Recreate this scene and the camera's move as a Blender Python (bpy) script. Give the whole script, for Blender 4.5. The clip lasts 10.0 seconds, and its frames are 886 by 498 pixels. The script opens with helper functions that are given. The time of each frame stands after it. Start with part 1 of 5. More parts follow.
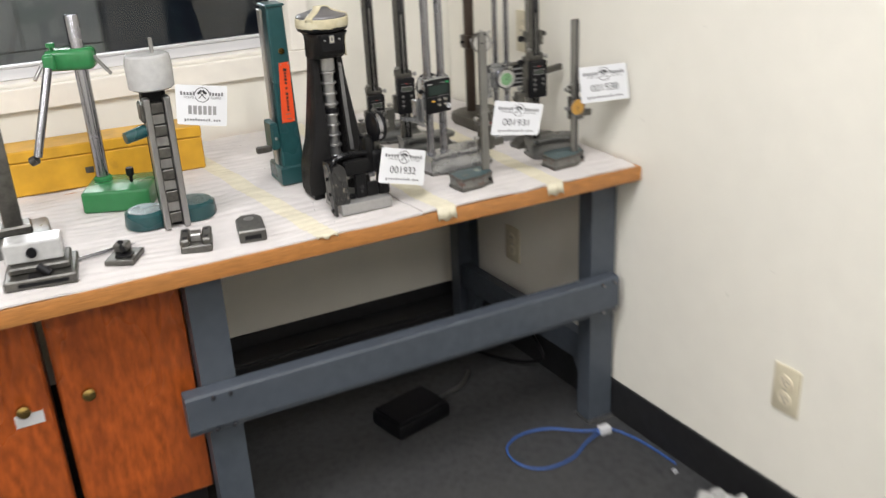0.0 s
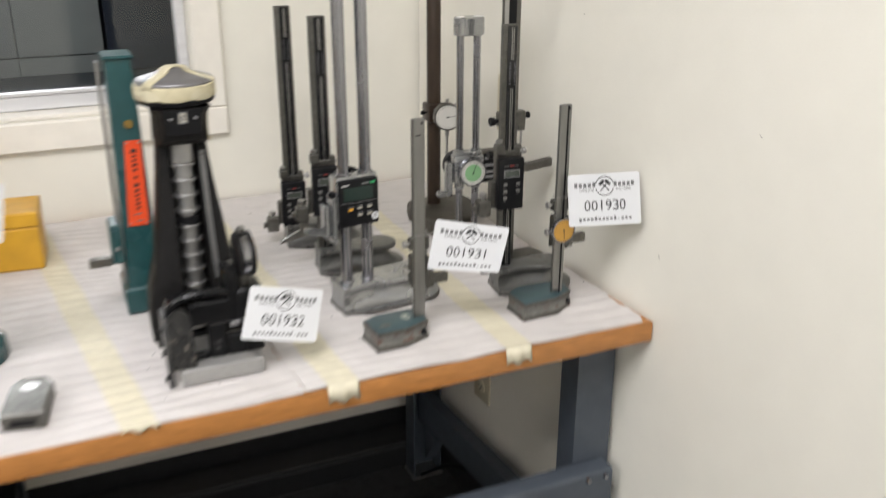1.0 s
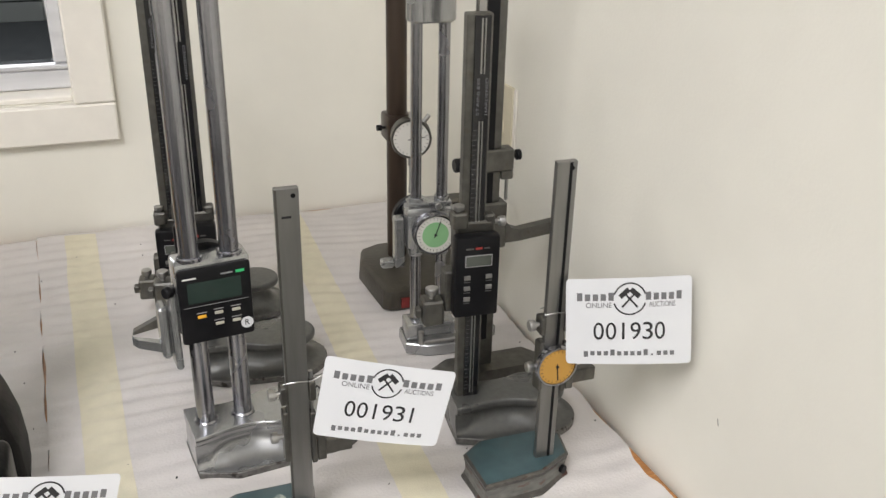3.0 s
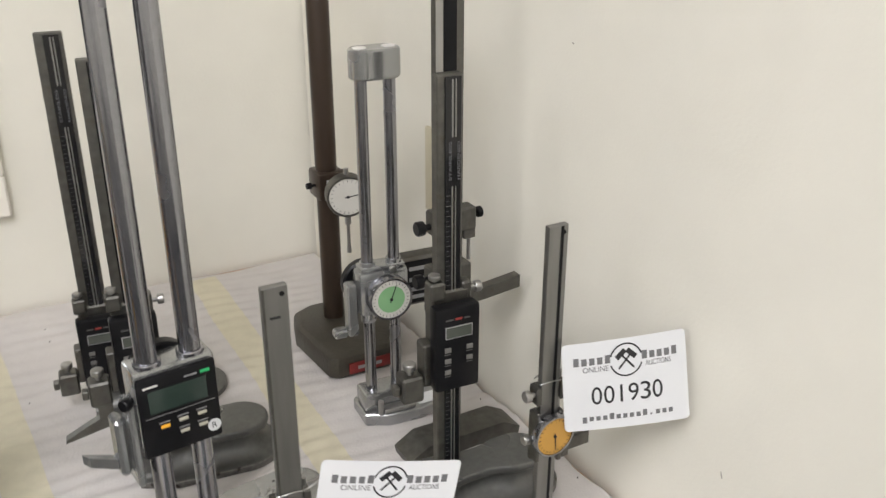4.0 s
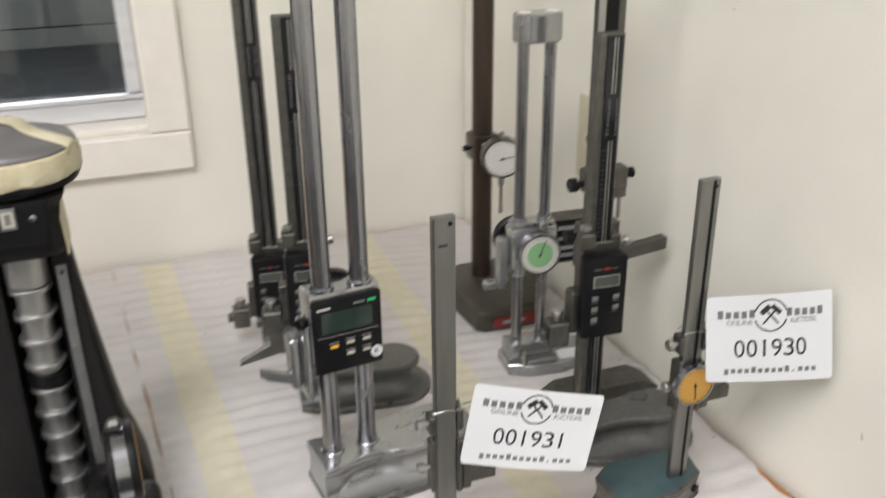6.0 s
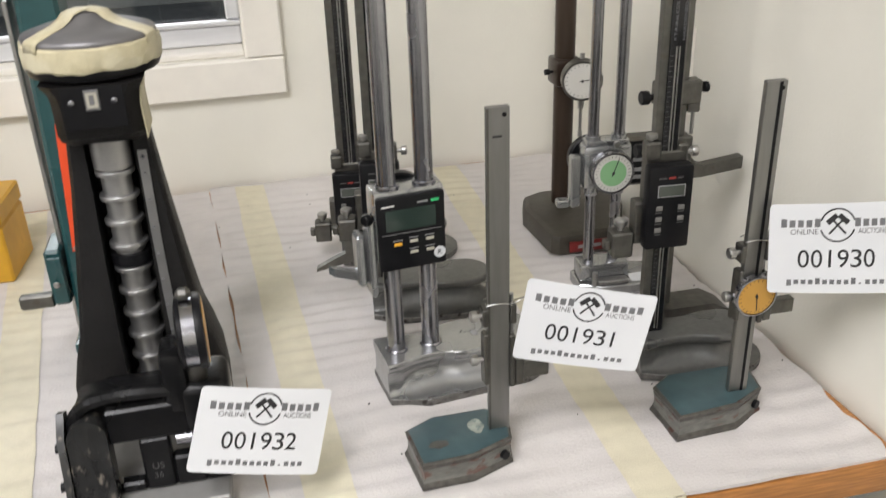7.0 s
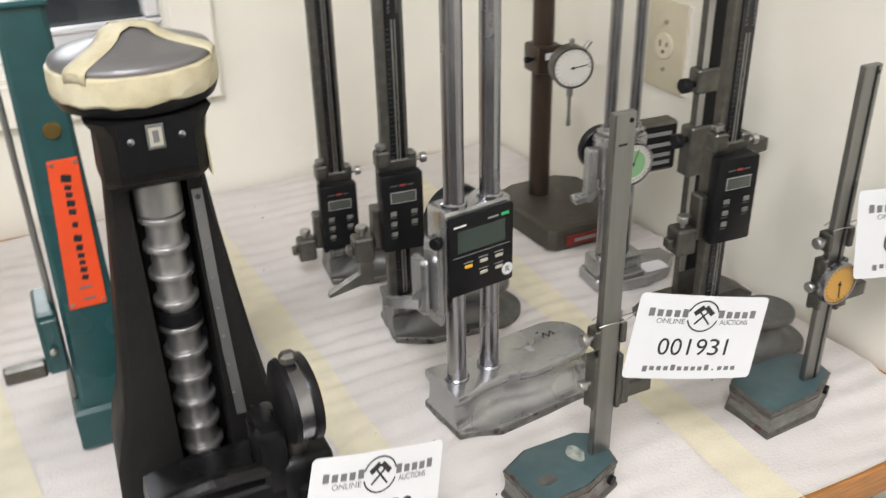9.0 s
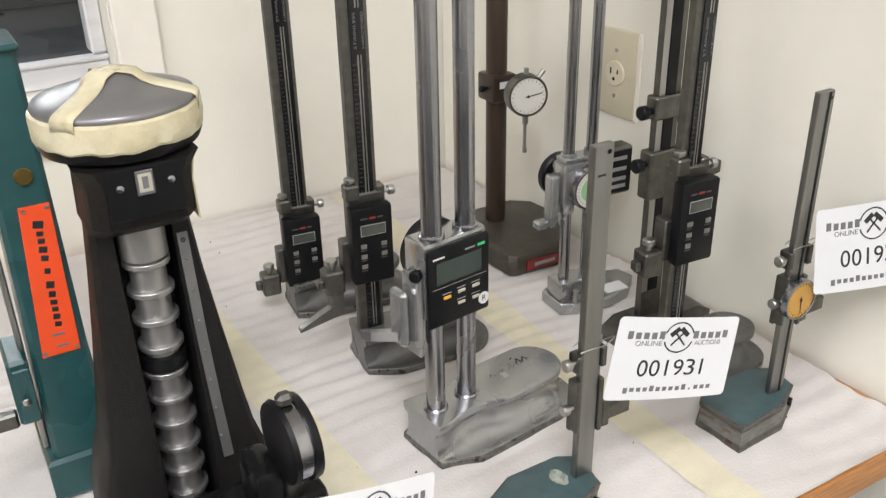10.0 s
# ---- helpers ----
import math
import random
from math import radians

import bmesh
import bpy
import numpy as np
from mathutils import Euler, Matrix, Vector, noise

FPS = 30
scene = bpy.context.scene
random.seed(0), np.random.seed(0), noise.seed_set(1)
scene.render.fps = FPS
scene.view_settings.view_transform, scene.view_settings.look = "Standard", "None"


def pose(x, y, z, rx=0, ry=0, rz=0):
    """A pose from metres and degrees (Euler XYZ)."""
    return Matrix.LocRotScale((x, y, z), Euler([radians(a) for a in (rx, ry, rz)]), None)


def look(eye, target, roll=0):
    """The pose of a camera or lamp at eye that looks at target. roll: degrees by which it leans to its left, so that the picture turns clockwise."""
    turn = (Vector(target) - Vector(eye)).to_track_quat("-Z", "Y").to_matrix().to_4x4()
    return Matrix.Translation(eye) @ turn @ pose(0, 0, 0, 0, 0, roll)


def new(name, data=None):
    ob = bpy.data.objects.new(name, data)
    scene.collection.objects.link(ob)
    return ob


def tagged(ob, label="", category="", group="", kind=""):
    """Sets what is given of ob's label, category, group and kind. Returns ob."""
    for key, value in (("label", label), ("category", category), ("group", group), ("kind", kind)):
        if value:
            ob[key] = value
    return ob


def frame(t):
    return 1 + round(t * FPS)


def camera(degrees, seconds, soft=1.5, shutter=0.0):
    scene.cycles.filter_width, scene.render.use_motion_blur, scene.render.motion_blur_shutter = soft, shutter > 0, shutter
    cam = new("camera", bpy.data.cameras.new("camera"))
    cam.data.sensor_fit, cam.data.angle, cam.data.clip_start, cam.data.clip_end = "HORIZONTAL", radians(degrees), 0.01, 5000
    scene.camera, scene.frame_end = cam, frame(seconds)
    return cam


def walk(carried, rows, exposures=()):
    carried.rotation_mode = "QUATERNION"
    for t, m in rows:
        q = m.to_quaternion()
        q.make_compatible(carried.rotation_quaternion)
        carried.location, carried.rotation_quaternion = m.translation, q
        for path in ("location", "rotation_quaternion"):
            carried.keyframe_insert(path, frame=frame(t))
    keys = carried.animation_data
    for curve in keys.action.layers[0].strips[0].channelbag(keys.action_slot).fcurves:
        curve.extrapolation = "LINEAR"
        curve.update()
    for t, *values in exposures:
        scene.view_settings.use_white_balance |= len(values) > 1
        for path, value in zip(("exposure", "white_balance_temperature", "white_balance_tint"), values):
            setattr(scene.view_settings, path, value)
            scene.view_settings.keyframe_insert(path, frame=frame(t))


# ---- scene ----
cam = camera(51.9, 10.0, 1.3, 0.7)
PATH = [
    (0, (0.046, -0.065, 1.456), (0.86, 1.588, 0.678), -3.0),
    (0.5, (0.362, 0.198, 1.441), (1.017, 1.916, 0.655), -1.9),
    (1, (0.554, 0.511, 1.421), (1.307, 2.212, 0.686), 0.2),
    (1.5, (0.756, 0.769, 1.402), (1.448, 2.492, 0.659), -0.1),
    (2, (0.881, 0.968, 1.381), (1.624, 2.633, 0.559), -0.5),
    (2.2, (0.907, 1.004, 1.369), (1.623, 2.679, 0.541), -0.3),
    (3.3, (0.939, 1.051, 1.38), (1.541, 2.764, 0.541), 1.4),
    (3.5, (0.927, 1.076, 1.387), (1.608, 2.772, 0.575), 1.3),
    (4, (0.869, 1.143, 1.397), (1.757, 2.746, 0.596), -0.0),
    (4.5, (0.823, 1.176, 1.401), (1.791, 2.736, 0.609), 0.4),
    (5, (0.796, 1.187, 1.402), (1.8, 2.733, 0.625), 1.0),
    (5.5, (0.798, 1.165, 1.397), (1.704, 2.772, 0.624), 0.5),
    (6, (0.82, 1.088, 1.38), (1.44, 2.806, 0.567), -0.6),
    (6.2, (0.851, 1.075, 1.386), (1.381, 2.789, 0.501), -1.5),
    (7.3, (0.852, 1.026, 1.317), (1.211, 2.79, 0.447), -1.5),
    (7.5, (0.855, 1.027, 1.317), (1.208, 2.79, 0.44), -1.3),
    (8, (0.838, 1.049, 1.32), (1.187, 2.802, 0.422), -0.8),
    (8.2, (0.82, 1.065, 1.322), (1.207, 2.809, 0.427), -0.7),
    (8.5, (0.746, 1.128, 1.33), (1.285, 2.839, 0.446), -0.3),
    (9, (0.654, 1.201, 1.336), (1.407, 2.801, 0.402), -1.4),
    (9.5, (0.626, 1.218, 1.353), (1.518, 2.775, 0.468), -0.8),
    (10, (0.614, 1.218, 1.35), (1.514, 2.763, 0.454), -1.2),
]
walk(cam, [(t, look(eye, target, roll)) for t, eye, target, roll in PATH],
     exposures=[(0, 0.08), (1, 0.02), (1.5, -0.08), (2.2, -0.10), (3.5, 0.0), (5.5, -0.04), (6.2, 0.0), (7.5, 0.0), (8.5, 0.12), (9.5, 0.20), (10, 0.20)])

# ---- sizes of the room ----
TOP = 0.76            # upper face of the foam on the bench
WALL_N = 2.522
EAST = pose(1.428, 1.62, 0, 0, 0, 3.17)   # the east wall is not quite square to the window wall
WEST, SOUTH, CEIL = -3.2, -2.6, 2.70
BENCH_Y = 1.615

# ---- world and lamps ----
world = bpy.data.worlds.new("world")
scene.world = world
world.use_nodes = True
world.node_tree.nodes["Background"].inputs[0].default_value = (0.05, 0.055, 0.065, 1)
world.node_tree.nodes["Background"].inputs[1].default_value = 0.3


def area(name, x, y, z, sx, sy, power, colour):
    data = bpy.data.lights.new(name, "AREA")
    data.shape, data.size, data.size_y, data.energy, data.color = "RECTANGLE", sx, sy, power, colour
    ob = new(name, data)
    ob.location = (x, y, z)
    return ob


LAMP = (0.975, 0.968, 1.01)
TROFFERS = [(0.25, 0.55), (-1.75, 0.55), (0.25, -1.55), (-1.75, -1.55)]
for lx, ly in TROFFERS:
    area("ceiling_lamp", lx, ly, CEIL - 0.035, 0.54, 1.14, 42 if ly > 0 else 29, LAMP)
area("back_room_lamp", 0.2, 6.2, CEIL - 0.05, 1.2, 1.2, 58, (0.95, 0.97, 1.0))


# ---- materials ----
def mat(name, colour, rough=0.5, metal=0.0, spread=0.12, scale=60.0, bump=0.0, bump_scale=400.0, stain=0.0,
        stain_colour=(0.1, 0.08, 0.06), stain_scale=9.0, rough_spread=0.08, stretch=(1, 1, 1), coat=0.0, stain_at=0.62, spec=0.5):
    m = bpy.data.materials.new(name)
    m.use_nodes = True
    nt = m.node_tree
    b = nt.nodes["Principled BSDF"]
    tc = nt.nodes.new("ShaderNodeTexCoord")
    mp = nt.nodes.new("ShaderNodeMapping")
    mp.inputs["Scale"].default_value = stretch
    nt.links.new(tc.outputs["Object"], mp.inputs[0])

    def tex(s, detail=4.0):
        n = nt.nodes.new("ShaderNodeTexNoise")
        n.inputs["Scale"].default_value, n.inputs["Detail"].default_value = s, detail
        nt.links.new(mp.outputs[0], n.inputs["Vector"])
        return n

    def mix(a, c, f):
        n = nt.nodes.new("ShaderNodeMix")
        n.data_type = "RGBA"
        nt.links.new(f, n.inputs[0])
        for sock, v in ((n.inputs[6], a), (n.inputs[7], c)):
            if isinstance(v, tuple):
                sock.default_value = (*v, 1)
            else:
                nt.links.new(v, sock)
        return n.outputs[2]

    def span(src, lo, hi, a=0.0, c=1.0):
        n = nt.nodes.new("ShaderNodeMapRange")
        n.inputs[1].default_value, n.inputs[2].default_value = lo, hi
        n.inputs[3].default_value, n.inputs[4].default_value = a, c
        nt.links.new(src, n.inputs[0])
        return n.outputs[0]

    fine, wide = tex(scale), tex(scale / 9, 2.0)
    dark = tuple(c * (1 - spread) for c in colour)
    light = tuple(min(1, c * (1 + spread)) for c in colour)
    col = mix(dark, light, span(fine.outputs[0], 0.3, 0.7))
    col = mix(col, tuple(c * (1 - spread * 0.8) for c in colour), span(wide.outputs[0], 0.45, 0.75, 0, 0.6))
    if stain:
        st = tex(stain_scale, 6.0)
        col = mix(col, stain_colour, span(st.outputs[0], stain_at, stain_at + 0.08, 0, stain))
    nt.links.new(col, b.inputs["Base Color"])
    nt.links.new(span(wide.outputs[0], 0.3, 0.7, max(0.02, rough - rough_spread), min(1, rough + rough_spread)), b.inputs["Roughness"])
    b.inputs["Metallic"].default_value = metal
    b.inputs["Coat Weight"].default_value = coat
    b.inputs["Specular IOR Level"].default_value = spec
    if bump:
        bn = nt.nodes.new("ShaderNodeBump")
        bn.inputs["Strength"].default_value, bn.inputs["Distance"].default_value = bump, 0.002
        nt.links.new(tex(bump_scale, 3.0).outputs[0], bn.inputs["Height"])
        nt.links.new(bn.outputs[0], b.inputs["Normal"])
    return m


def glass_mat(name, colour, rough=0.02):
    m = bpy.data.materials.new(name)
    m.use_nodes = True
    b = m.node_tree.nodes["Principled BSDF"]
    b.inputs["Base Color"].default_value = (*colour, 1)
    b.inputs["Transmission Weight"].default_value = 1.0
    b.inputs["Roughness"].default_value = rough
    b.inputs["IOR"].default_value = 1.45
    return m


def glow_mat(name, colour, strength):
    m = bpy.data.materials.new(name)
    m.use_nodes = True
    b = m.node_tree.nodes["Principled BSDF"]
    b.inputs["Base Color"].default_value = (*colour, 1)
    b.inputs["Emission Color"].default_value = (*colour, 1)
    b.inputs["Emission Strength"].default_value = strength
    return m


M_WALL = mat("cream_wall_paint", (0.768, 0.746, 0.668), 0.62, spread=0.02, scale=14, bump=0.12, bump_scale=260, stain=0.35,
             stain_colour=(0.55, 0.49, 0.40), stain_scale=3.1, stain_at=0.72)
M_TRIMW = mat("cream_trim_paint", (0.80, 0.765, 0.695), 0.45, spread=0.03, scale=30, bump=0.05)
M_CEIL = mat("ceiling_tile_white", (0.80, 0.78, 0.73), 0.9, spread=0.06, scale=200, bump=0.3)
M_CARPET = mat("dark_carpet", (0.044, 0.045, 0.046), 0.95, spread=0.5, scale=420, bump=0.9, bump_scale=700, stain=0.4,
               stain_colour=(0.06, 0.06, 0.058), stain_scale=3.0, stain_at=0.55)
M_BASE = mat("black_rubber_baseboard", (0.012, 0.012, 0.013), 0.5, spread=0.3, scale=40)
M_WOODEDGE = mat("orange_oak_edge", (0.40, 0.17, 0.045), 0.42, spread=0.3, scale=28, stretch=(1, 14, 14), bump=0.05, bump_scale=90, coat=0.2)
M_CHERRY = mat("cherry_veneer", (0.35, 0.076, 0.014), 0.32, spread=0.38, scale=14, stretch=(5, 5, 1.6), stain=0.55,
               stain_colour=(0.17, 0.034, 0.010), stain_scale=2.2, stain_at=0.54, coat=0.35)
M_STEEL_PAINT = mat("grey_blue_enamel", (0.062, 0.074, 0.091), 0.42, spread=0.12, scale=35, bump=0.04)
M_FOAM = mat("white_packing_foam", (0.60, 0.570, 0.552), 0.75, spread=0.05, scale=24, bump=0.35, bump_scale=330, stain=0.35,
             stain_colour=(0.45, 0.42, 0.40), stain_scale=26, stain_at=0.70)
M_TAPE = mat("masking_tape", (0.64, 0.595, 0.455), 0.6, spread=0.05, scale=50, bump=0.25, bump_scale=600)
M_CHROME = mat("bright_steel_rod", (0.34, 0.34, 0.365), 0.24, 1.0, spread=0.06, scale=200, rough_spread=0.05)
M_STEEL = mat("satin_steel", (0.40, 0.395, 0.385), 0.38, 1.0, spread=0.14, scale=120, stretch=(1, 1, 0.1), stain=0.4,
              stain_colour=(0.16, 0.13, 0.10), stain_scale=40, stain_at=0.66)
M_CAPTAPE = mat("aged_masking_tape", (0.50, 0.45, 0.30), 0.55, spread=0.10, scale=90, bump=0.4, bump_scale=260, stain=0.5, stain_colour=(0.60, 0.56, 0.42), stain_scale=30, stain_at=0.5)
M_GREYSTEEL = mat("grey_satin_steel", (0.26, 0.257, 0.25), 0.42, 1.0, spread=0.10, scale=140, stretch=(1, 1, 0.1), stain=0.4, stain_colour=(0.15, 0.14, 0.12), stain_scale=30)
M_GROOVE = mat("ground_groove", (0.34, 0.335, 0.32), 0.4, 1.0, spread=0.06)
M_MARKS = mat("dim_division_print", (0.065, 0.065, 0.063), 0.5, spread=0.05)
M_WORNSIDE = mat("chipped_grey_teal_enamel", (0.145, 0.145, 0.132), 0.45, 0.2, spread=0.25, scale=80, bump=0.35, bump_scale=160, stain=0.9, stain_colour=(0.12, 0.062, 0.048), stain_scale=55, stretch=(1, 1, 2.6), stain_at=0.56)
M_CHIPBLACK = mat("chipped_black_enamel", (0.016, 0.016, 0.016), 0.33, spread=0.3, scale=70, bump=0.3, bump_scale=120, stain=0.85, stain_colour=(0.17, 0.15, 0.125), stain_scale=95, stretch=(1.6, 1.6, 0.7), stain_at=0.60)
M_SATIN = mat("satin_bright_steel", (0.36, 0.357, 0.352), 0.40, 0.85, spread=0.05, scale=150)
M_DSTEEL = mat("dull_dark_steel", (0.150, 0.146, 0.134), 0.45, 1.0, spread=0.2, scale=90, stain=0.5, stain_colour=(0.10, 0.085, 0.065), stain_scale=45)
M_HAMMER = mat("silver_hammer_paint", (0.37, 0.375, 0.375), 0.24, 0.8, spread=0.06, scale=160, bump=0.03, bump_scale=300)
M_HAMMERD = mat("dark_grey_hammer_paint", (0.135, 0.136, 0.130), 0.32, 0.6, spread=0.12, scale=160, bump=0.1, bump_scale=300)
M_RUSTEDGE = mat("worn_iron_flange", (0.17, 0.165, 0.155), 0.5, 0.7, spread=0.35, scale=150, bump=0.4, bump_scale=420, stain=0.9,
                 stain_colour=(0.03, 0.024, 0.02), stain_scale=120, stain_at=0.56)
M_BLACKP = mat("black_plastic", (0.006, 0.006, 0.007), 0.40, spec=0.20, spread=0.2, scale=80, bump=0.04)
M_BLACKG = mat("black_glass_scale", (0.008, 0.008, 0.009), 0.16, spread=0.2, scale=60)
M_LCD = mat("grey_green_lcd", (0.070, 0.078, 0.066), 0.2, spread=0.04, scale=60)
M_LCDDARK = mat("dark_green_lcd", (0.026, 0.040, 0.034), 0.14, spread=0.05, scale=60)
M_BTN = mat("pale_grey_button", (0.42, 0.40, 0.33), 0.5, spread=0.05)
M_BTND = mat("dim_grey_button", (0.15, 0.147, 0.137), 0.5, spread=0.08)
M_BTNY = mat("amber_button", (0.75, 0.38, 0.03), 0.5, spread=0.05)
M_GREENP = mat("green_print", (0.03, 0.42, 0.14), 0.5, spread=0.05)
M_REDP = mat("red_print", (0.26, 0.03, 0.024), 0.5, spread=0.05)
M_WHITEP = mat("white_print", (0.72, 0.71, 0.68), 0.5, spread=0.03)
M_INKG = mat("grey_ink", (0.14, 0.14, 0.145), 0.5, spread=0.1)
M_GREYP = mat("grey_print", (0.25, 0.25, 0.25), 0.5, spread=0.05)
M_CARD = mat("white_tag_card", (0.635, 0.645, 0.66), 0.45, spread=0.015, scale=20)
M_INK = mat("black_ink", (0.016, 0.016, 0.018), 0.5, spread=0.1)
M_TEALBASE = mat("chipped_teal_paint", (0.046, 0.082, 0.090), 0.38, spread=0.18, scale=50, stain=0.85, stain_colour=(0.15, 0.13, 0.09), stain_scale=26, stain_at=0.63)
M_WORN = mat("worn_grey_iron", (0.105, 0.100, 0.090), 0.40, 0.55, spread=0.3, scale=110, stain=0.85, stain_colour=(0.085, 0.032, 0.022), stain_scale=60, stain_at=0.60, bump=0.25, bump_scale=260)
M_TEAL = mat("teal_enamel", (0.016, 0.064, 0.067), 0.3, spread=0.1, scale=60, stain=0.5, stain_colour=(0.05, 0.06, 0.035), stain_scale=14, stain_at=0.70)
M_ORANGE = mat("orange_label", (0.72, 0.075, 0.018), 0.4, spread=0.05, scale=40)
M_CRACKLE = mat("black_crackle_paint", (0.0075, 0.007, 0.007), 0.50, spec=0.20, spread=0.3, scale=220, bump=0.5, bump_scale=900)
M_CASTBLACK = mat("chipped_black_enamel", (0.006, 0.006, 0.0065), 0.30, spec=0.22, spread=0.3, scale=80, bump=0.15, bump_scale=200, stain=0.8,
                  stain_colour=(0.10, 0.085, 0.07), stain_scale=38, stain_at=0.70)
M_ANOD = mat("grey_anodised_cap", (0.20, 0.195, 0.20), 0.38, 0.55, spread=0.06, scale=70)
M_RULER = mat("grey_ruler_steel", (0.17, 0.17, 0.17), 0.4, 0.6, spread=0.06)
M_PLINTH = mat("ground_grey_plinth", (0.30, 0.296, 0.285), 0.5, 0.3, spread=0.06, scale=90)
M_BROWN = mat("brown_black_post", (0.040, 0.026, 0.018), 0.33, 0.3, spread=0.2, scale=70, stretch=(1, 1, 0.15), stain=0.5, stain_colour=(0.07, 0.036, 0.02), stain_scale=30)
M_OLIVE = mat("olive_brown_cast_iron", (0.048, 0.042, 0.032), 0.45, 0.15, spread=0.16, scale=120, bump=0.3, bump_scale=330)
M_DIAL = mat("cream_dial_face", (0.60, 0.585, 0.54), 0.35, spread=0.03)
M_DIALG = mat("green_dial_face", (0.23, 0.44, 0.22), 0.35, spread=0.03)
M_AMBER = mat("amber_dial_face", (0.50, 0.27, 0.05), 0.35, spread=0.05)
M_IVORY = mat("ivory_outlet_plate", (0.57, 0.52, 0.385), 0.4, spread=0.03)
M_IVORYD = mat("almond_socket", (0.66, 0.60, 0.46), 0.35, spread=0.03)
M_YELLOW = mat("worn_yellow_paint", (0.58, 0.31, 0.018), 0.5, spread=0.12, scale=22, stain=0.6, stain_colour=(0.25, 0.13, 0.02), stain_scale=12, stain_at=0.67)
M_GREEN = mat("bright_green_enamel", (0.032, 0.185, 0.062), 0.28, spread=0.1, scale=40)
M_BRASS = mat("polished_brass", (0.62, 0.42, 0.14), 0.2, 1.0, spread=0.1)
M_ALU = mat("window_aluminium", (0.72, 0.72, 0.74), 0.35, 0.35, spread=0.06, stretch=(0.1, 1, 1))
M_PANEL = mat("grey_cabinet_panel", (0.30, 0.30, 0.285), 0.5, spread=0.05, scale=10)
M_NAVY = mat("dark_navy_panel", (0.020, 0.026, 0.042), 0.45, spread=0.15, scale=10)
M_BACKFLOOR = mat("grey_loop_carpet", (0.075, 0.076, 0.080), 0.95, spread=0.3, scale=60, bump=0.4, bump_scale=200)
M_BLUE = mat("blue_cable_sheath", (0.030, 0.10, 0.34), 0.45, spread=0.1)
M_BAG = mat("clear_grey_plastic_bag", (0.42, 0.42, 0.41), 0.22, spread=0.1, scale=60)
M_SCUFF = mat("grey_scuff", (0.42, 0.39, 0.35), 0.7, spread=0.2)
M_PALE = mat("pale_worn_primer", (0.27, 0.29, 0.25), 0.45, spread=0.25, scale=120, stain=0.7, stain_colour=(0.10, 0.15, 0.15), stain_scale=160, stain_at=0.50)
M_GLASS = glass_mat("window_glass", (0.9, 0.95, 0.95))
M_TUBE = glow_mat("lamp_diffuser", (1.0, 0.94, 0.85), 3.0)
M_RED = mat("red_nameplate", (0.17, 0.016, 0.014), 0.4, spread=0.2, scale=90)


# ---- shape helpers ----
def box(bm, x0, x1, y0, y1, z0, z1, bev=0.0, m=None, seg=1):
    r = bmesh.ops.create_cube(bm, size=1.0)
    vs = r["verts"]
    for v in vs:
        v.co = Vector(((x0 + x1) / 2 + v.co.x * (x1 - x0), (y0 + y1) / 2 + v.co.y * (y1 - y0), (z0 + z1) / 2 + v.co.z * (z1 - z0)))
    if bev > 0:
        es = list({e for v in vs for e in v.link_edges})
        r = bmesh.ops.bevel(bm, geom=es, offset=bev, segments=seg, affect="EDGES", profile=0.5)
        vs = list({v for f in r["faces"] for v in f.verts} | {v for v in vs if v.is_valid})
    if m is not None:
        bmesh.ops.transform(bm, matrix=m, verts=vs)
    return vs


def tube(bm, p0, p1, r0, r1=None, n=20, caps=True):
    p0, p1 = Vector(p0), Vector(p1)
    d = p1 - p0
    q = d.to_track_quat("Z", "Y").to_matrix().to_4x4()
    r = bmesh.ops.create_cone(bm, cap_ends=caps, segments=n, radius1=r0, radius2=r0 if r1 is None else r1, depth=d.length,
                              matrix=Matrix.Translation((p0 + p1) / 2) @ q)
    return r["verts"]


def lathe(bm, rings, n=40, m=Matrix.Identity(4)):
    """Rings of (radius, height) round the z axis."""
    rows = []
    for r, z in rings:
        rows.append([bm.verts.new(m @ Vector((max(r, 1e-5) * math.cos(2 * math.pi * i / n), max(r, 1e-5) * math.sin(2 * math.pi * i / n), z))) for i in range(n)])
    for a, b in zip(rows, rows[1:]):
        for i in range(n):
            bm.faces.new((a[i], a[(i + 1) % n], b[(i + 1) % n], b[i]))
    bm.faces.new(list(reversed(rows[0])))
    bm.faces.new(rows[-1])


def loft(bm, rings):
    """Closed rings of points, all of one length, bottom to top, with both ends filled."""
    rows = [[bm.verts.new(p) for p in ring] for ring in rings]
    n = len(rows[0])
    for a, b in zip(rows, rows[1:]):
        for i in range(n):
            bm.faces.new((a[i], a[(i + 1) % n], b[(i + 1) % n], b[i]))
    bm.faces.new(list(reversed(rows[0])))
    bm.faces.new(rows[-1])


def prism(bm, outline, z0, z1, bev=0.0):
    cx = sum(p[0] for p in outline) / len(outline)
    cy = sum(p[1] for p in outline) / len(outline)

    def ring(z, inset):
        out = []
        for x, y in outline:
            d = math.hypot(x - cx, y - cy)
            k = 1 - inset / d
            out.append((cx + (x - cx) * k, cy + (y - cy) * k, z))
        return out
    rings = [ring(z0, bev), ring(z0 + bev, 0), ring(z1 - bev, 0), ring(z1, bev)] if bev else [ring(z0, 0), ring(z1, 0)]
    loft(bm, rings)


